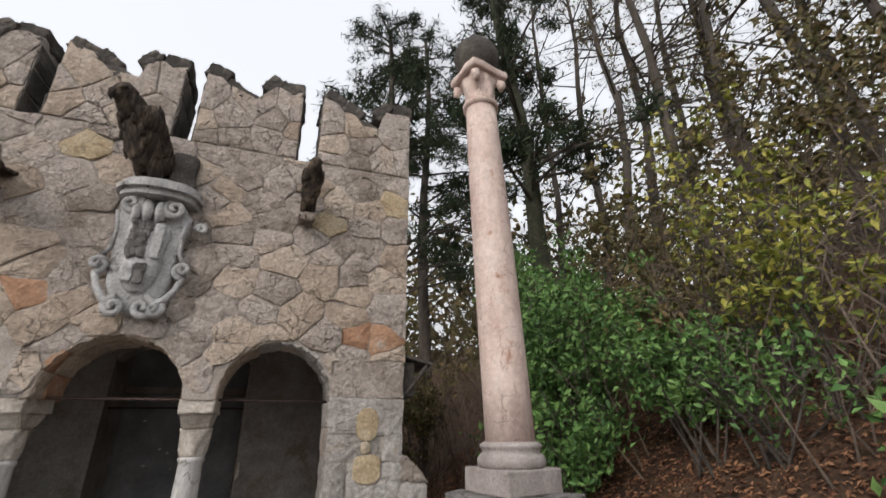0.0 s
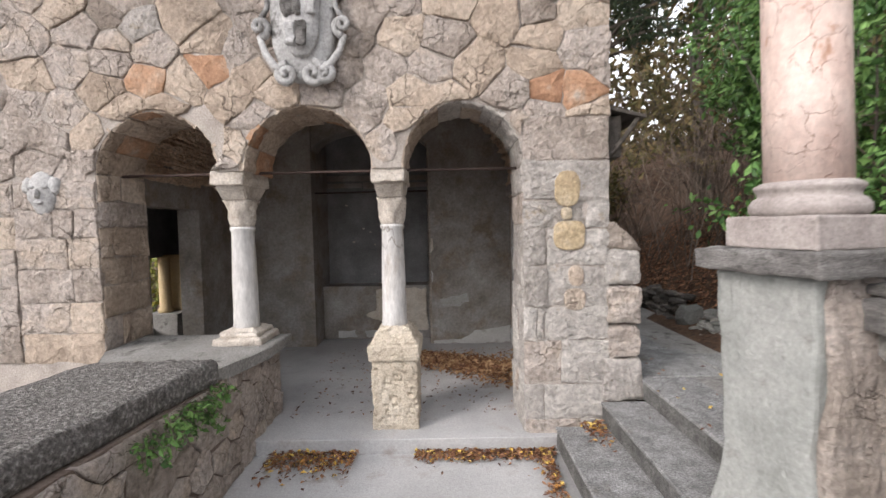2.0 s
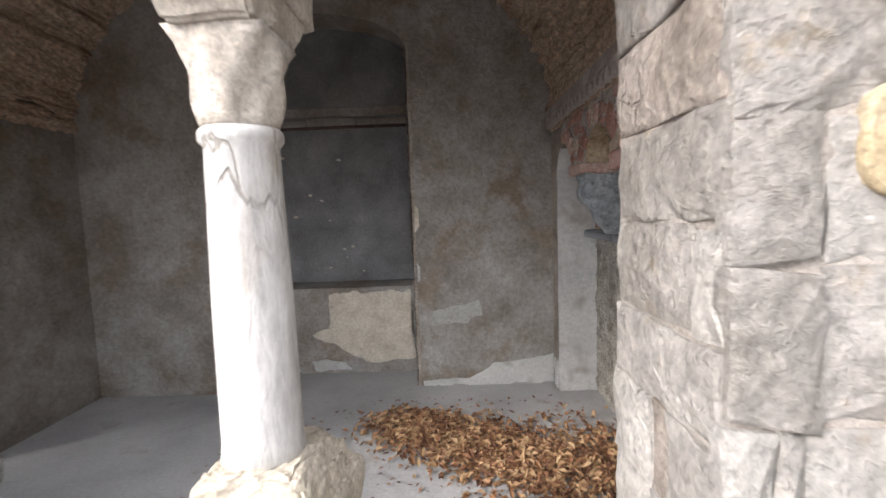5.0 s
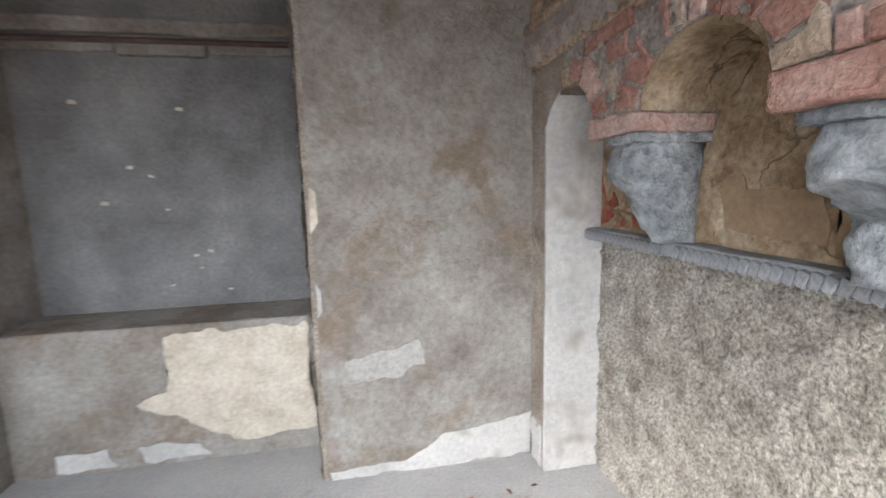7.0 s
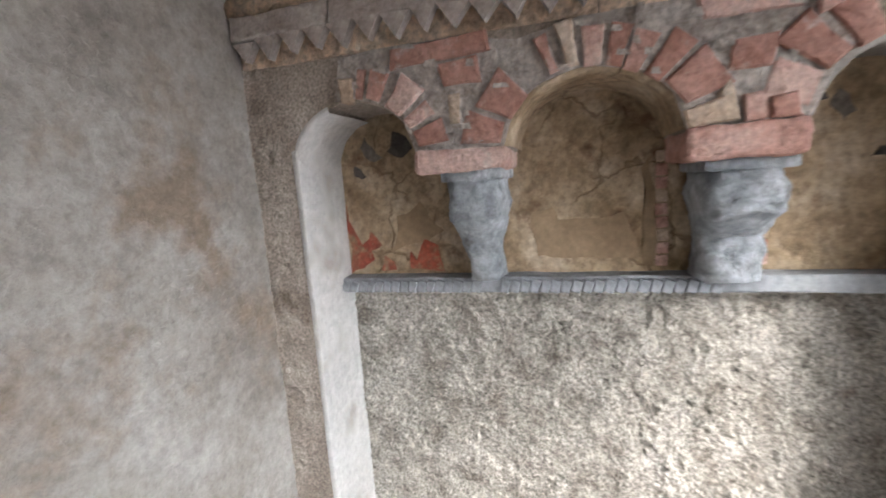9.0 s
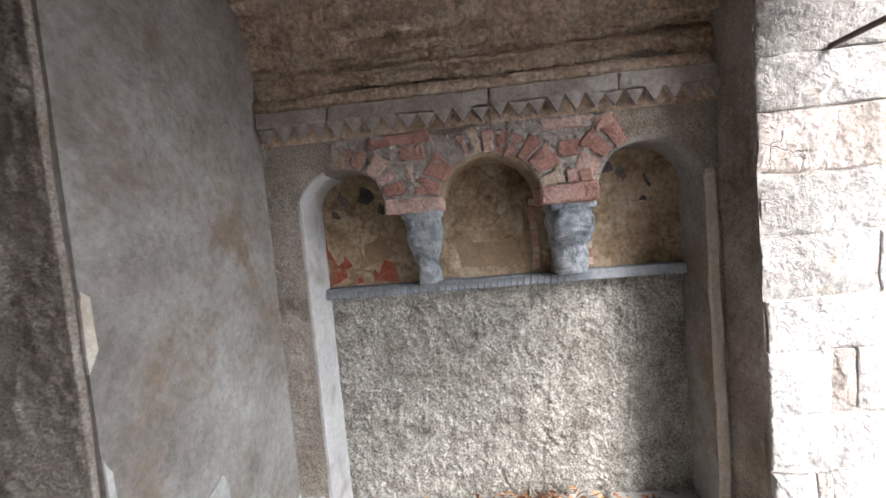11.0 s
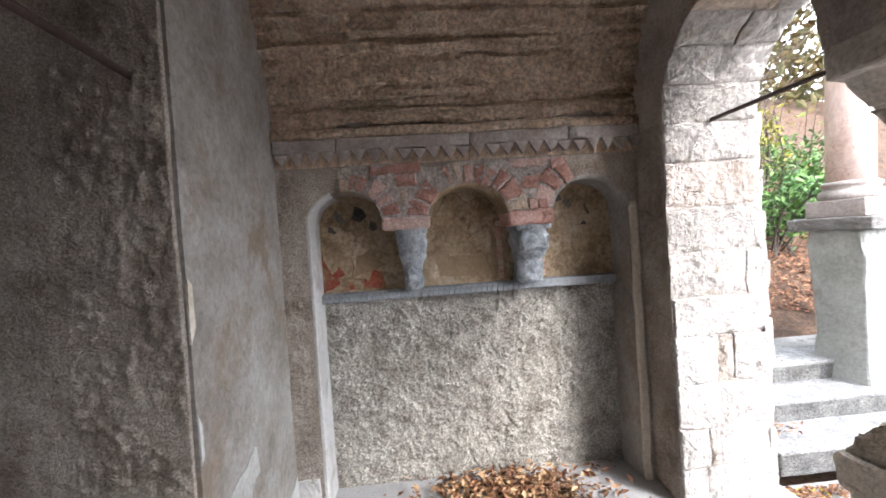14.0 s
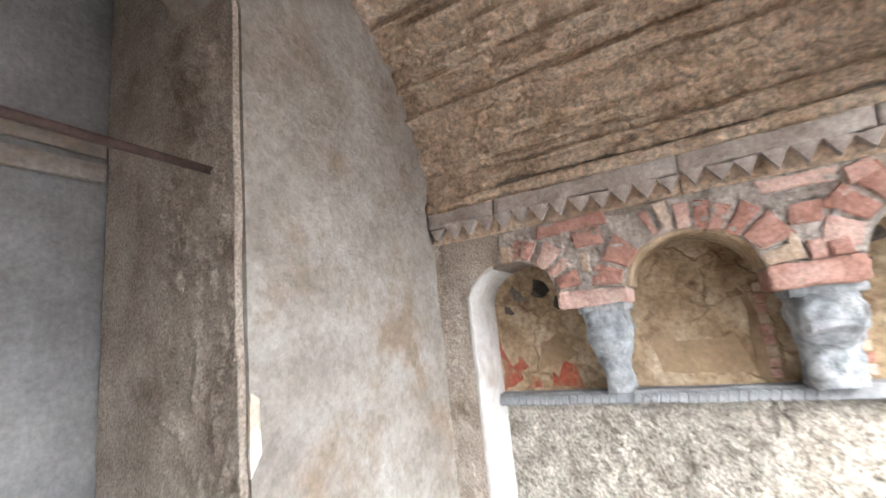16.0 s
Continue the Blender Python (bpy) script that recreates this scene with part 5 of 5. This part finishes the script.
for sx, sy, sh, sr, ml, cnt, sz, lab in ((5.6, .7, 1.3, .8, LEAF_GREEN, 2600, .05, "low green shrub at the foot of the bank"),
                                    (6.3, -1.3, 1.2, .9, LEAF_GREEN, 700, .042, "loose green undergrowth on the bank"), (5.9, -2.8, 1.0, .8, LEAF_GREEN, 1600, .05, "loose green undergrowth on the bank"), (6.8, -3.4, 2.0, 1.0, LEAF_YELLOW, 700, .05, "yellow-green undergrowth on the bank"),
                                    (7.3, -.9, 1.8, 1.1, LEAF_YELLOW, 450, .05, "yellow-green undergrowth on the bank"), (7.6, -2.2, 2.2, 1.2, LEAF_YELLOW, 500, .05, "yellow-green undergrowth on the bank"), (7.2, .2, 2.2, 1.1, LEAF_OLIVE, 2000, .055, "dull autumn undergrowth on the bank"), (7.4, 2.9, 3.4, 1.2, LEAF_OLIVE, 2200, .055, "dull autumn undergrowth on the bank")):
    leafy("shrub", lab, "shrub", sx, sy, sh, sr, ml, cnt, sz, 12)


def thicket(x, y, h, n, label):
    z = hill(x, y) - .05
    t = thing("thicket", label, "thicket", (x, y, z), "bare brown thickets", "stuff")
    bm = bmesh.new()
    for k in range(n):
        p = Vector((x + Q.gauss(0, .6), y + Q.gauss(0, .6), 0))
        p.z = hill(p.x, p.y) - .03
        d = Vector((Q.gauss(0, .28), Q.gauss(0, .28), 1)).normalized()
        hh = h * Q.uniform(.5, 1.1)
        pts = [p.copy()]
        for s in range(4):
            d = (d + Vector((Q.gauss(0, .16), Q.gauss(0, .16), -.04))).normalized()
            pts.append(pts[-1] + d * hh / 4)
        tube(bm, pts, [.012, .010, .008, .005, .002], 3)
        for b in range(6):
            i = Q.randint(1, 3)
            q = pts[i].lerp(pts[i + 1], Q.random())
            e = q + Vector((Q.gauss(0, .32), Q.gauss(0, .32), Q.uniform(0, .5))) * hh * .28
            tube(bm, [q, q.lerp(e, .5) + Vector((Q.gauss(0, .03), Q.gauss(0, .03), .03)), e], [.005, .004, .0015], 3)
            e2 = e + Vector((Q.gauss(0, .2), Q.gauss(0, .2), Q.uniform(-.1, .2)))
            tube(bm, [q.lerp(e, .6), e2], [.003, .001], 3)
    me = mesh_of("twigs", bm, TWIG)
    piece("twigs", me, t)


for x, y, h in ((6.4, 3.2, 2.6), (6.7, 4.9, 3.0), (7.2, 4.2, 3.5), (6.3, 6.0, 3.6), (7.6, 3.2, 3.6), (5.2, 7.5, 3.2), (7.2, .4, 2.6), (7.8, -1.0, 2.8), (8.6, .8, 3.2),
                (9.2, -1.2, 3.4), (7.4, -2.6, 2.4), (8.6, -3.4, 3.0), (6.6, -2.4, 1.6), (9.8, 2.6, 4.0), (8.2, 5.4, 4.0), (10.5, -2.6, 3.8), (10.2, 4.8, 4.5), (11.5, 1.5, 4.5), (9.6, -5.0, 3.2), (4.6, 9.0, 3.6), (6.8, 8.5, 4.2), (11.5, -5, 4.4), (12.5, -1.5, 4.8), (3.2, 9.5, 3.6)):
    thicket(x, y, h, 26, "bare brown undergrowth of thin twigs on the bank")


def trunk_tree(x, y, h, r, lean, label, mat_bark=BARK, crown=None, count=0, size=.09, limbs=14, low=.35):
    """A tall tree: tapering trunk, limbs, fine twigs and a loose crown."""
    z = hill(x, y) - .15
    t = thing("tree", label, "tree", (x, y, z), "trees on the slope")
    bm = bmesh.new()
    pts = [Vector((x + lean[0] * (k / 8) ** 1.2 + .12 * math.sin(k * 1.3 + x), y + lean[1] * (k / 8) ** 1.2 + .12 * math.cos(k * 1.7 + y), z + h * k / 8)) for k in range(9)]
    tube(bm, pts, [r * (1 - .085 * k) for k in range(9)], 12)
    part("trunk", bm, mat_bark, t, smooth=True)
    bm = bmesh.new()
    ends = []
    for k in range(limbs):
        f = low + (1 - low) * Q.random()
        i = min(7, int(f * 8))
        q = pts[i].lerp(pts[i + 1], f * 8 - i)
        a = Q.uniform(0, 2 * math.pi)
        ln = h * .22 * (1.25 - f) * Q.uniform(.6, 1.3) + .4
        e = q + Vector((math.cos(a) * ln, math.sin(a) * ln, Q.uniform(-.15, .35) * ln))
        m = q.lerp(e, .5) + Vector((0, 0, .12 * ln))
        tube(bm, [q, m, e], [r * .22, r * .13, r * .04], 5)
        for b in range(5):
            g = Q.uniform(.3, 1)
            s = (q.lerp(m, g * 2) if g < .5 else m.lerp(e, g * 2 - 1))
            e2 = s + Vector((Q.gauss(0, .4), Q.gauss(0, .4), Q.gauss(.1, .25))) * ln * .45
            tube(bm, [s, s.lerp(e2, .5) + Vector((0, 0, .04)), e2], [r * .06, r * .04, r * .015], 4)
            ends.append((s, e2))
    part("limb_cluster", bm, BARK, t)["kind"] = "stuff"
    if crown and count:
        spots = []
        per = 26
        for k in range(count // per):
            s, e = Q.choice(ends)
            c = s.lerp(e, Q.uniform(.4, 1.05))
            for j in range(per):
                spots.append((c + Vector((Q.gauss(0, .14), Q.gauss(0, .14), Q.gauss(0, .09))), (0, 0, 1)))
        me = leaves_mesh("crown", spots, size, crown, Q, .2, 0, .16 if crown is NEEDLES else .6)
        piece("crown", me, t)


trunk_tree(8.2, 4.2, 15, .27, (-1.0, 1.0), "tall dark pine with an ivy-covered leaning trunk", IVY, NEEDLES, 9000, .15, 34, .32)
trunk_tree(5.0, 6.9, 14, .20, (-.5, .2), "tall dark pine behind the battlements", BARK, NEEDLES, 18000, .13, 60, .3)
trunk_tree(6.6, 9.6, 16, .22, (.2, .4), "dark pine with drooping limbs", BARK, NEEDLES, 12000, .15, 44, .25)
trunk_tree(9.0, 8.6, 15, .20, (.3, .2), "dark pine on the slope", BARK, NEEDLES, 8000, .15, 34, .3)
for x, y, h, r, ln in ((9.6, 3.0, 13, .13, (.2, .3)), (10.3, 2.0, 14, .16, (-.5, .4)), (11.0, 1.2, 14, .14, (.4, 0)), (11.6, -.2, 14, .15, (-.6, .5)), (12.5, -1.0, 14, .12, (.3, .2)), (10.9, 3.6, 15, .15, (.2, -.2)),
                       (12.8, 2.4, 15, .16, (-.3, 0)), (13.5, -2.6, 14, .14, (.6, .2)), (9.4, 5.6, 14, .12, (.1, .3)), (14.5, .6, 15, .16, (0, .3)), (12.2, -4.2, 13, .12, (-.8, .4)), (11.2, 6.0, 15, .15, (.2, .2)), (13.6, 4.4, 15, .16, (.4, .1)), (14.8, -5.5, 14, .15, (-.2, .4))):
    trunk_tree(x, y, h, r, ln, "slender bare-limbed tree on the slope", BARK, LEAF_OLIVE, 1700, .055, 22, .25)

# a far wood and garden hedge closing the view
wood = thing("distant_wood", "misty far wood on the rising slope", "wood", (20, 8, 5), kind="stuff")
spots = []
for k in range(30000):
    a = Q.uniform(-.9, 1.9)
    d = Q.uniform(16, 30)
    x, y = 3 + d * math.cos(a), d * math.sin(a)
    spots.append(((x, y, hill(x, y) + abs(Q.gauss(0, 4.4))), (0, 0, 1)))
piece("foliage", leaves_mesh("foliage", spots, .26, LEAF_OLIVE, Q), wood)
hedge = thing("garden_hedge", "yellow-green garden shrubs outside the low opening", "hedge", (-6, 5, 0), kind="stuff")
spots = [((-5.5 + Q.gauss(0, .9), 5.6 + Q.gauss(0, 2.2), -.3 + abs(Q.gauss(0, 1.1))), (0, 0, 1)) for k in range(5000)]
piece("foliage", leaves_mesh("foliage", spots, .09, LEAF_YELLOW, Q), hedge)
spots = [((-9 + Q.gauss(0, 1.5), 8 + Q.gauss(0, 5), abs(Q.gauss(0, 2.4))), (0, 0, 1)) for k in range(6000)]
piece("foliage", leaves_mesh("foliage", spots, .14, LEAF_OLIVE, Q), hedge)

# leaf litter on the bank
litter = thing("leaf_litter", "thick brown and rust fallen leaves on the bank", "leaves", (6, 0, .5), kind="stuff")
spots = []
for k in range(30000):
    y = Q.uniform(-5, 7)
    x = 4.82 + abs(Q.gauss(0, 2.3)) + .12 * max(0, y)
    spots.append(((x, y, hill(x, y) + .012 + Q.random() * .02), (-.4, 0, 1)))
piece("leaves", leaves_mesh("leaves", spots, .029, LEAF_BROWN, Q, .5, .5), litter)

# fallen leaves on the porch floor
pile = thing("leaf_pile", "drift of dry yellow and brown leaves on the porch floor", "leaves", (2.6, 1.6, 0), kind="stuff")
spots = []
for k in range(5600):
    f = Q.random()
    c = Vector((1.85, 2.02, 0)).lerp(Vector((3.0, 1.35, 0)), f)
    w = .12 + .10 * f
    p = c + Vector((Q.gauss(0, .13), Q.gauss(0, w), 0))
    if p.x > 3.3 or p.y > 2.5:
        continue
    hgt = .035 * math.exp(-((p - c).length / .14) ** 2)
    spots.append(((p.x, p.y, .008 + Q.random() * (hgt + .012)), (0, 0, 1)))
for k in range(900):
    p = (3.12 + Q.gauss(0, .10), 1.45 + Q.gauss(0, .24))
    if p[0] < 3.34:
        spots.append(((p[0], p[1], .01 + Q.random() * .06), (0, 0, 1)))
piece("leaves", leaves_mesh("leaves", spots, .027, LEAF_MIX, Q, .6, .7), pile)
stray = thing("scattered_leaves", "single dry leaves scattered over floor and slab", "leaves", (1.5, 1.2, 0), kind="stuff")
spots = []
for k in range(420):
    spots.append(((Q.uniform(.8, 3.0), Q.uniform(.3, 2.4), .008), (0, 0, 1)))
for k in range(30):
    spots.append(((3.2 + Q.gauss(0, .1), .85 + Q.gauss(0, .1), .01), (0, 0, 1)))
piece("leaves", leaves_mesh("leaves", spots, .018, LEAF_BROWN, Q, .4, .4), stray)
gold = thing("leaf_drift", "golden and rust leaves gathered along the step edge", "leaves", (2, -.2, -.1), kind="stuff")
spots = []
for k in range(1700):
    x = Q.uniform(.85, 1.5) if k < 750 else Q.uniform(1.95, 3.0)
    y = -.10 - abs(Q.gauss(0, .07 if x > 1.5 else .15))
    spots.append(((x, y, -.105 + Q.random() * .03), (0, 0, 1)))
for k in range(330):
    y = -.1 - abs(Q.gauss(0, .4))
    spots.append(((2.95 - abs(Q.gauss(0, .06)), y, -.10 + Q.random() * .03), (0, 0, 1)))
for k in range(150):
    spots.append(((3.27 + Q.gauss(0, .05), -.16 - abs(Q.gauss(0, .16)), .132 + Q.random() * .02), (0, 0, 1)))
for k in range(60):
    spots.append(((Q.uniform(3.4, 4.4), Q.uniform(-1, 2), .435 if Q.random() < .5 else .43), (0, 0, 1)))
piece("leaves", leaves_mesh("leaves", spots, .020, LEAF_BROWN, Q, .5, .5), gold)
piece("leaves", leaves_mesh("leaves", [s for s in spots if Q.random() < .16], .022, LEAF_GOLD, Q, .5, .5), gold)

# small fern on the parapet
fern = thing("parapet_plant", "small green plant rooted in the parapet wall", "plant", (.72, -.85, .5))
bm = bmesh.new()
spots = []
for k in range(60):
    y = -1.0 + Q.gauss(0, .22)
    p = Vector((.70, y, .60 + Q.gauss(0, .03)))
    e = p + Vector((Q.uniform(.04, .14), Q.gauss(0, .07), -Q.uniform(.02, .16)))
    tube(bm, [p, p.lerp(e, .5) + Vector((.01, 0, .02)), e], [.002, .0015, .001], 3)
    spots += [(p.lerp(e, f), (0, 0, 1)) for f in (.2, .35, .5, .6, .7, .8, .9, 1)]
part("stalk_cluster", bm, TWIG, fern)["kind"] = "stuff"
piece("fronds", leaves_mesh("fronds", spots, .024, LEAF_GREEN, Q), fern)

# field stones edging the path
def field_stone(x, y, z, s, mat_s=SLATE, label="flat grey field stone edging the path"):
    bm = bmesh.new()
    bmesh.ops.create_icosphere(bm, subdivisions=2, radius=1)
    sd = Vector((x * 5, y * 5, z))
    for v in bm.verts:
        k = max(abs(v.co.x), abs(v.co.y), abs(v.co.z)) ** .45
        v.co = v.co / k * (1 + .22 * noise.noise(v.co * 1.4 + sd))
    m = pose(x, y, z, Q.uniform(-14, 14), Q.uniform(-14, 14), Q.uniform(0, 360)) @ Matrix.Diagonal((*s, 1))
    bmesh.ops.transform(bm, matrix=m, verts=bm.verts)
    solid("field_stone", bm, mat_s, label, "stone", "stones along the path")


for k in range(60):
    y = -1.4 + Q.random() * 5.2
    e = 4.78 + .10 * y
    x = e + abs(Q.gauss(0, .10))
    field_stone(x, y, .42 + max(0, x - e) * .4 + Q.random() * .03, (Q.uniform(.04, .09), Q.uniform(.03, .07), Q.uniform(.018, .04)))
for c in range(7):
    for k in range(11):
        f = (k + Q.uniform(-.3, .3) + .5 * (c % 2)) / 10.5
        y = .35 + f * 1.0
        field_stone(4.93 + .02 * c + Q.uniform(-.03, .03), y, .43 + c * .036, (Q.uniform(.06, .11), Q.uniform(.05, .09), Q.uniform(.016, .026)), SLATE, "thin slate of the dry-stacked edging")
for c in range(6):
    for k in range(8):
        field_stone(5.02 + Q.uniform(-.05, .05) + .02 * c, 2.05 + k * .13 + Q.uniform(-.05, .05), .44 + c * .05, (Q.uniform(.06, .10), Q.uniform(.05, .09), Q.uniform(.022, .035)), STONE_DARK, "dark slate of the dry-stacked edging")
field_stone(5.0, 1.68, .52, (.17, .15, .14), SLATE, "rounded grey boulder beside the path")
field_stone(5.5, .5, .85, (.20, .17, .14), STONE_DARK, "mossy boulder on the bank")
field_stone(5.7, 1.7, 1.0, (.22, .18, .16), STONE_DARK, "mossy boulder on the bank")
field_stone(5.3, -.4, .80, (.15, .13, .10), STONE_DARK, "boulder half sunk in leaves")

# ---- stones of the walls ----
SG = random.Random(3)


def in_hole(x, z):
    if (x > 2.81 and z < 2.42) or (x < -.46 and z < 2.0):
        return True
    if z < SPRING:
        return -.46 < x < 2.81
    return any(((x - c) / r) ** 2 + ((z - SPRING) / h) ** 2 < 1 for c, r, h in ARCHES if abs(x - c) < r)


def out_of_hole(x, z):
    if not in_hole(x, z):
        return (x, z)
    if x > 2.81:
        return (x, 2.42)
    if x < -.46:
        return (x, 2.0)
    if z >= SPRING - .02:
        for c, r, h in ARCHES:
            if abs(x - c) < r:
                d = math.sqrt(((x - c) / r) ** 2 + ((z - SPRING) / h) ** 2) or 1e-3
                return (c + (x - c) / d, max(SPRING, SPRING + (z - SPRING) / d))
        return (x, SPRING)
    return (x, SPRING)


SPECIAL = [(3.0, 2.63, STONE_RUST), (3.22, 2.60, STONE_RUST), (3.30, 4.05, STONE_OCHRE),
           (.46, 2.86, STONE_RUST), (.24, 2.74, STONE_TAN), (-.02, 2.76, STONE_RUST), (-.36, 2.70, STONE_TAN), (.62, 2.60, STONE_TAN), (.95, 2.66, STONE_TAN), (2.64, 3.72, STONE_OCHRE), (.28, 4.72, STONE_TAN), (.55, 4.2, STONE_OCHRE), (.3, 3.2, STONE_TAN), (-.1, 3.15, STONE_PALE), (1.9, 3.05, STONE_TAN)]
seeds = [(x, z) for x, z, _ in SPECIAL]
tries = 0
while tries < 9000:
    tries += 1
    x, z = SG.uniform(-1.7, CORNER), SG.uniform(-.12, 4.42)
    if in_hole(x, z):
        continue
    lim = .225 + .10 * noise.noise(Vector((x * 1.9, z * 1.9, 3)))
    if all(((x - a) / 1.18) ** 2 + ((z - b) * 1.25) ** 2 > lim ** 2 for a, b in seeds):
        seeds.append((x, z))
real = len(seeds)
for i in range(64):
    for j in range(26):
        x, z = -1.7 + i * .08, -.12 + j * .10
        if in_hole(x, z) and in_hole(x, z + .05) and in_hole(x - .05, z) and in_hole(x + .05, z):
            seeds.append((x, z))
SD = np.array(seeds) * np.array([1.0, 1.15])
for i in range(real):
    poly = cell(SD, i, (-1.75, -.12 * 1.15, CORNER + .012, 4.40 * 1.15))
    poly = [(x, z / 1.15) for x, z in poly]
    if len(poly) < 3:
        continue
    fp = finer(poly, .05)
    inside = [in_hole(*p) for p in fp]
    if all(inside):
        continue
    if any(inside):
        fp = [out_of_hole(*p) for p in fp]
        clean = []
        for p in fp:
            if not clean or math.hypot(p[0] - clean[-1][0], p[1] - clean[-1][1]) > .012:
                clean.append(p)
        fp = clean
        if len(fp) < 3:
            continue
    x, z = seeds[i]
    u = SG.random()
    m = SPECIAL[i][2] if i < len(SPECIAL) else (STONE_PALE if x > 2.75 and z < 1.9 and u < .5 else STONE_TAN if u < (.30 if z < 2.9 else .16) else STONE_PALE if u < .26 and z < 3 else STONE)
    me = stone_mesh("stone", fp, on_front, m, .0038, .009 + SG.uniform(-.006, .017), .020, i * 3.1, .013)
    if me:
        piece("stone", me, facade)
for a, b in MERLONS[1:]:
    ms = []
    for t in range(400):
        x, z = SG.uniform(a, b), SG.uniform(4.42, 5.0)
        if all(math.hypot(x - p, (z - q) * 1.2) > .24 for p, q in ms):
            ms.append((x, z))
    ma = np.array(ms)
    for i in range(len(ms)):
        poly = cell(ma, i, (a, 4.41, b, 5.3), len(ms))
        poly = [(x, min(z, facade_top(min(max(x, a + .01), b - .01)) - .01)) for x, z in finer(poly, .06)] if poly else []
        if len(poly) > 2 and max(p[1] for p in poly) - min(p[1] for p in poly) > .05:
            me = stone_mesh("stone", poly, on_front, STONE if SG.random() < .8 else STONE_TAN, .006, .016, .010, i * 2.3 + a, .012)
            if me:
                piece("stone", me, facade)


# squared blocks of the jambs and arch soffits
def course_blocks(place, parent, rows, y0, y1, mats, seed):
    rr = random.Random(seed)
    for k, (z0, z1) in enumerate(zip(rows, rows[1:])):
        n = rr.choice((1, 2, 2, 3))
        ed = [y0] + sorted(rr.uniform(y0 + .1, y1 - .1) for _ in range(n - 1)) + [y1]
        for p, q in zip(ed, ed[1:]):
            if q - p < .05:
                continue
            j = rr.uniform(-.015, .015)
            me = stone_mesh("stone", [(p, z0 + j), (q, z0 - j), (q, z1 - j * .5), (p, z1 + j * .5)], place, rr.choice(mats), .004, .008 + rr.uniform(-.003, .012), .012, seed + k * 7 + p, .012)
            if me:
                piece("stone", me, parent)


course_blocks(on_front, facade, [-.12, .10, .38, .72, .98, 1.30, 1.58, 1.80, 2.10, 2.43], 2.80, CORNER + .012, [STONE, STONE_PALE, STONE_PALE, STONE], 5)
course_blocks(on_front, facade, [.60, .84, 1.08, 1.34, 1.58, 1.8, 2.01], -1.1, -.455, [STONE, STONE_TAN, STONE], 6)
course_blocks(on_front, facade, [.60, .9, 1.2, 1.5, 1.75, 2.01], -1.75, -1.1, [STONE, STONE_TAN, STONE], 8)
for cx, cz, wx, wz, sq in ((3.135, 1.885, .10, .14, 2.5), (3.125, 1.70, .045, .05, 3), (3.15, 1.53, .12, .115, 3.2), (3.20, 1.22, .06, .08, 2.4), (3.19, 1.04, .085, .09, 2.6)):
    ov = []
    for q in range(20):
        a = 2 * math.pi * q / 20
        c, s = math.cos(a), math.sin(a)
        ov.append((cx + wx * math.copysign(abs(c) ** (2 / sq), c), cz + wz * math.copysign(abs(s) ** (2 / sq), s)))
    me = stone_mesh("stone", ov, on_front, STONE_OCHRE if cz > 1.4 else STONE_TAN, .002, .033 if cz > 1.4 else .028, .006, cx * 9 + cz, .008)
    piece("stone", me, facade)
course_blocks(lambda y, z, h: (2.81 - h, y, z), facade, [-.02, .20, .42, .66, .92, 1.13, 1.38, 1.62, 1.86, 2.07], .0, WALL, [STONE_PALE, STONE_PALE, STONE], 11)
course_blocks(lambda y, z, h: (-.46 + h, y, z), facade, [.70, .95, 1.2, 1.42, 1.66, 1.86, 2.07], .0, WALL, [STONE_TAN, STONE_TAN, STONE_TAN, STONE], 12)
for n, (c, r, h0) in enumerate(ARCHES):
    def soffit(y, a, h, c=c, r=r, h0=h0):
        return (c + (r - h) * math.cos(a), y, SPRING + (h0 - h) * math.sin(a))
    course_blocks(soffit, facade, [math.pi * t for t in (.0, .13, .26, .38, .5, .63, .75, .87, 1.0)], .0, WALL, [STONE_TAN, STONE_TAN, STONE_RUST, STONE_TAN] if n < 2 else [STONE_PALE, STONE_TAN, STONE_TAN], 30 + n)

# stones of the buttress: large worn blocks, a sloping one on top
for lo, hi, sd in (((3.395, -.035, -.1), (3.46, .30, .245), 1), ((3.475, -.02, -.1), (3.70, .60, .235), 2), ((3.40, -.045, .25), (3.715, .60, .575), 3), ((3.42, -.02, .585), (3.70, .60, .83), 4), ((3.44, -.035, .84), (3.705, .60, 1.13), 5), ((3.42, -.02, 1.14), (3.70, .58, 1.42), 6)):
    bb = rough_box((lo[0], lo[1], lo[2]), (hi[0], hi[1], hi[2]), 8, .022, 5 + sd * .4, .035)
    part("stone", bb, STONE_PALE if sd % 3 == 0 else STONE, buttress)
bb = wedge((3.43, -.02), (3.69, .56), 1.415, (3.43, .0), (3.52, .5), 1.63, .02, 6, 6)
part("stone", bb, STONE, buttress)

# rubble of the parapet
ps = []
for t in range(3000):
    y, z = SG.uniform(-3.0, .5), SG.uniform(-.12, .62)
    if all(math.hypot(y - p, (z - q) * 1.2) > .17 for p, q in ps):
        ps.append((y, z))
pa = np.array(ps)


def on_parapet(y, z, h):
    return (.70 + min(0, (y + .62) * .075) + h, y, z)


for i in range(len(ps)):
    poly = cell(pa, i, (-3.0, -.12, .5, .625))
    if len(poly) > 2:
        me = stone_mesh("stone", poly, on_parapet, STONE, .006, .016 + SG.uniform(-.008, .015), .014, i * 1.9, .014)
        if me:
            piece("stone", me, parapet)
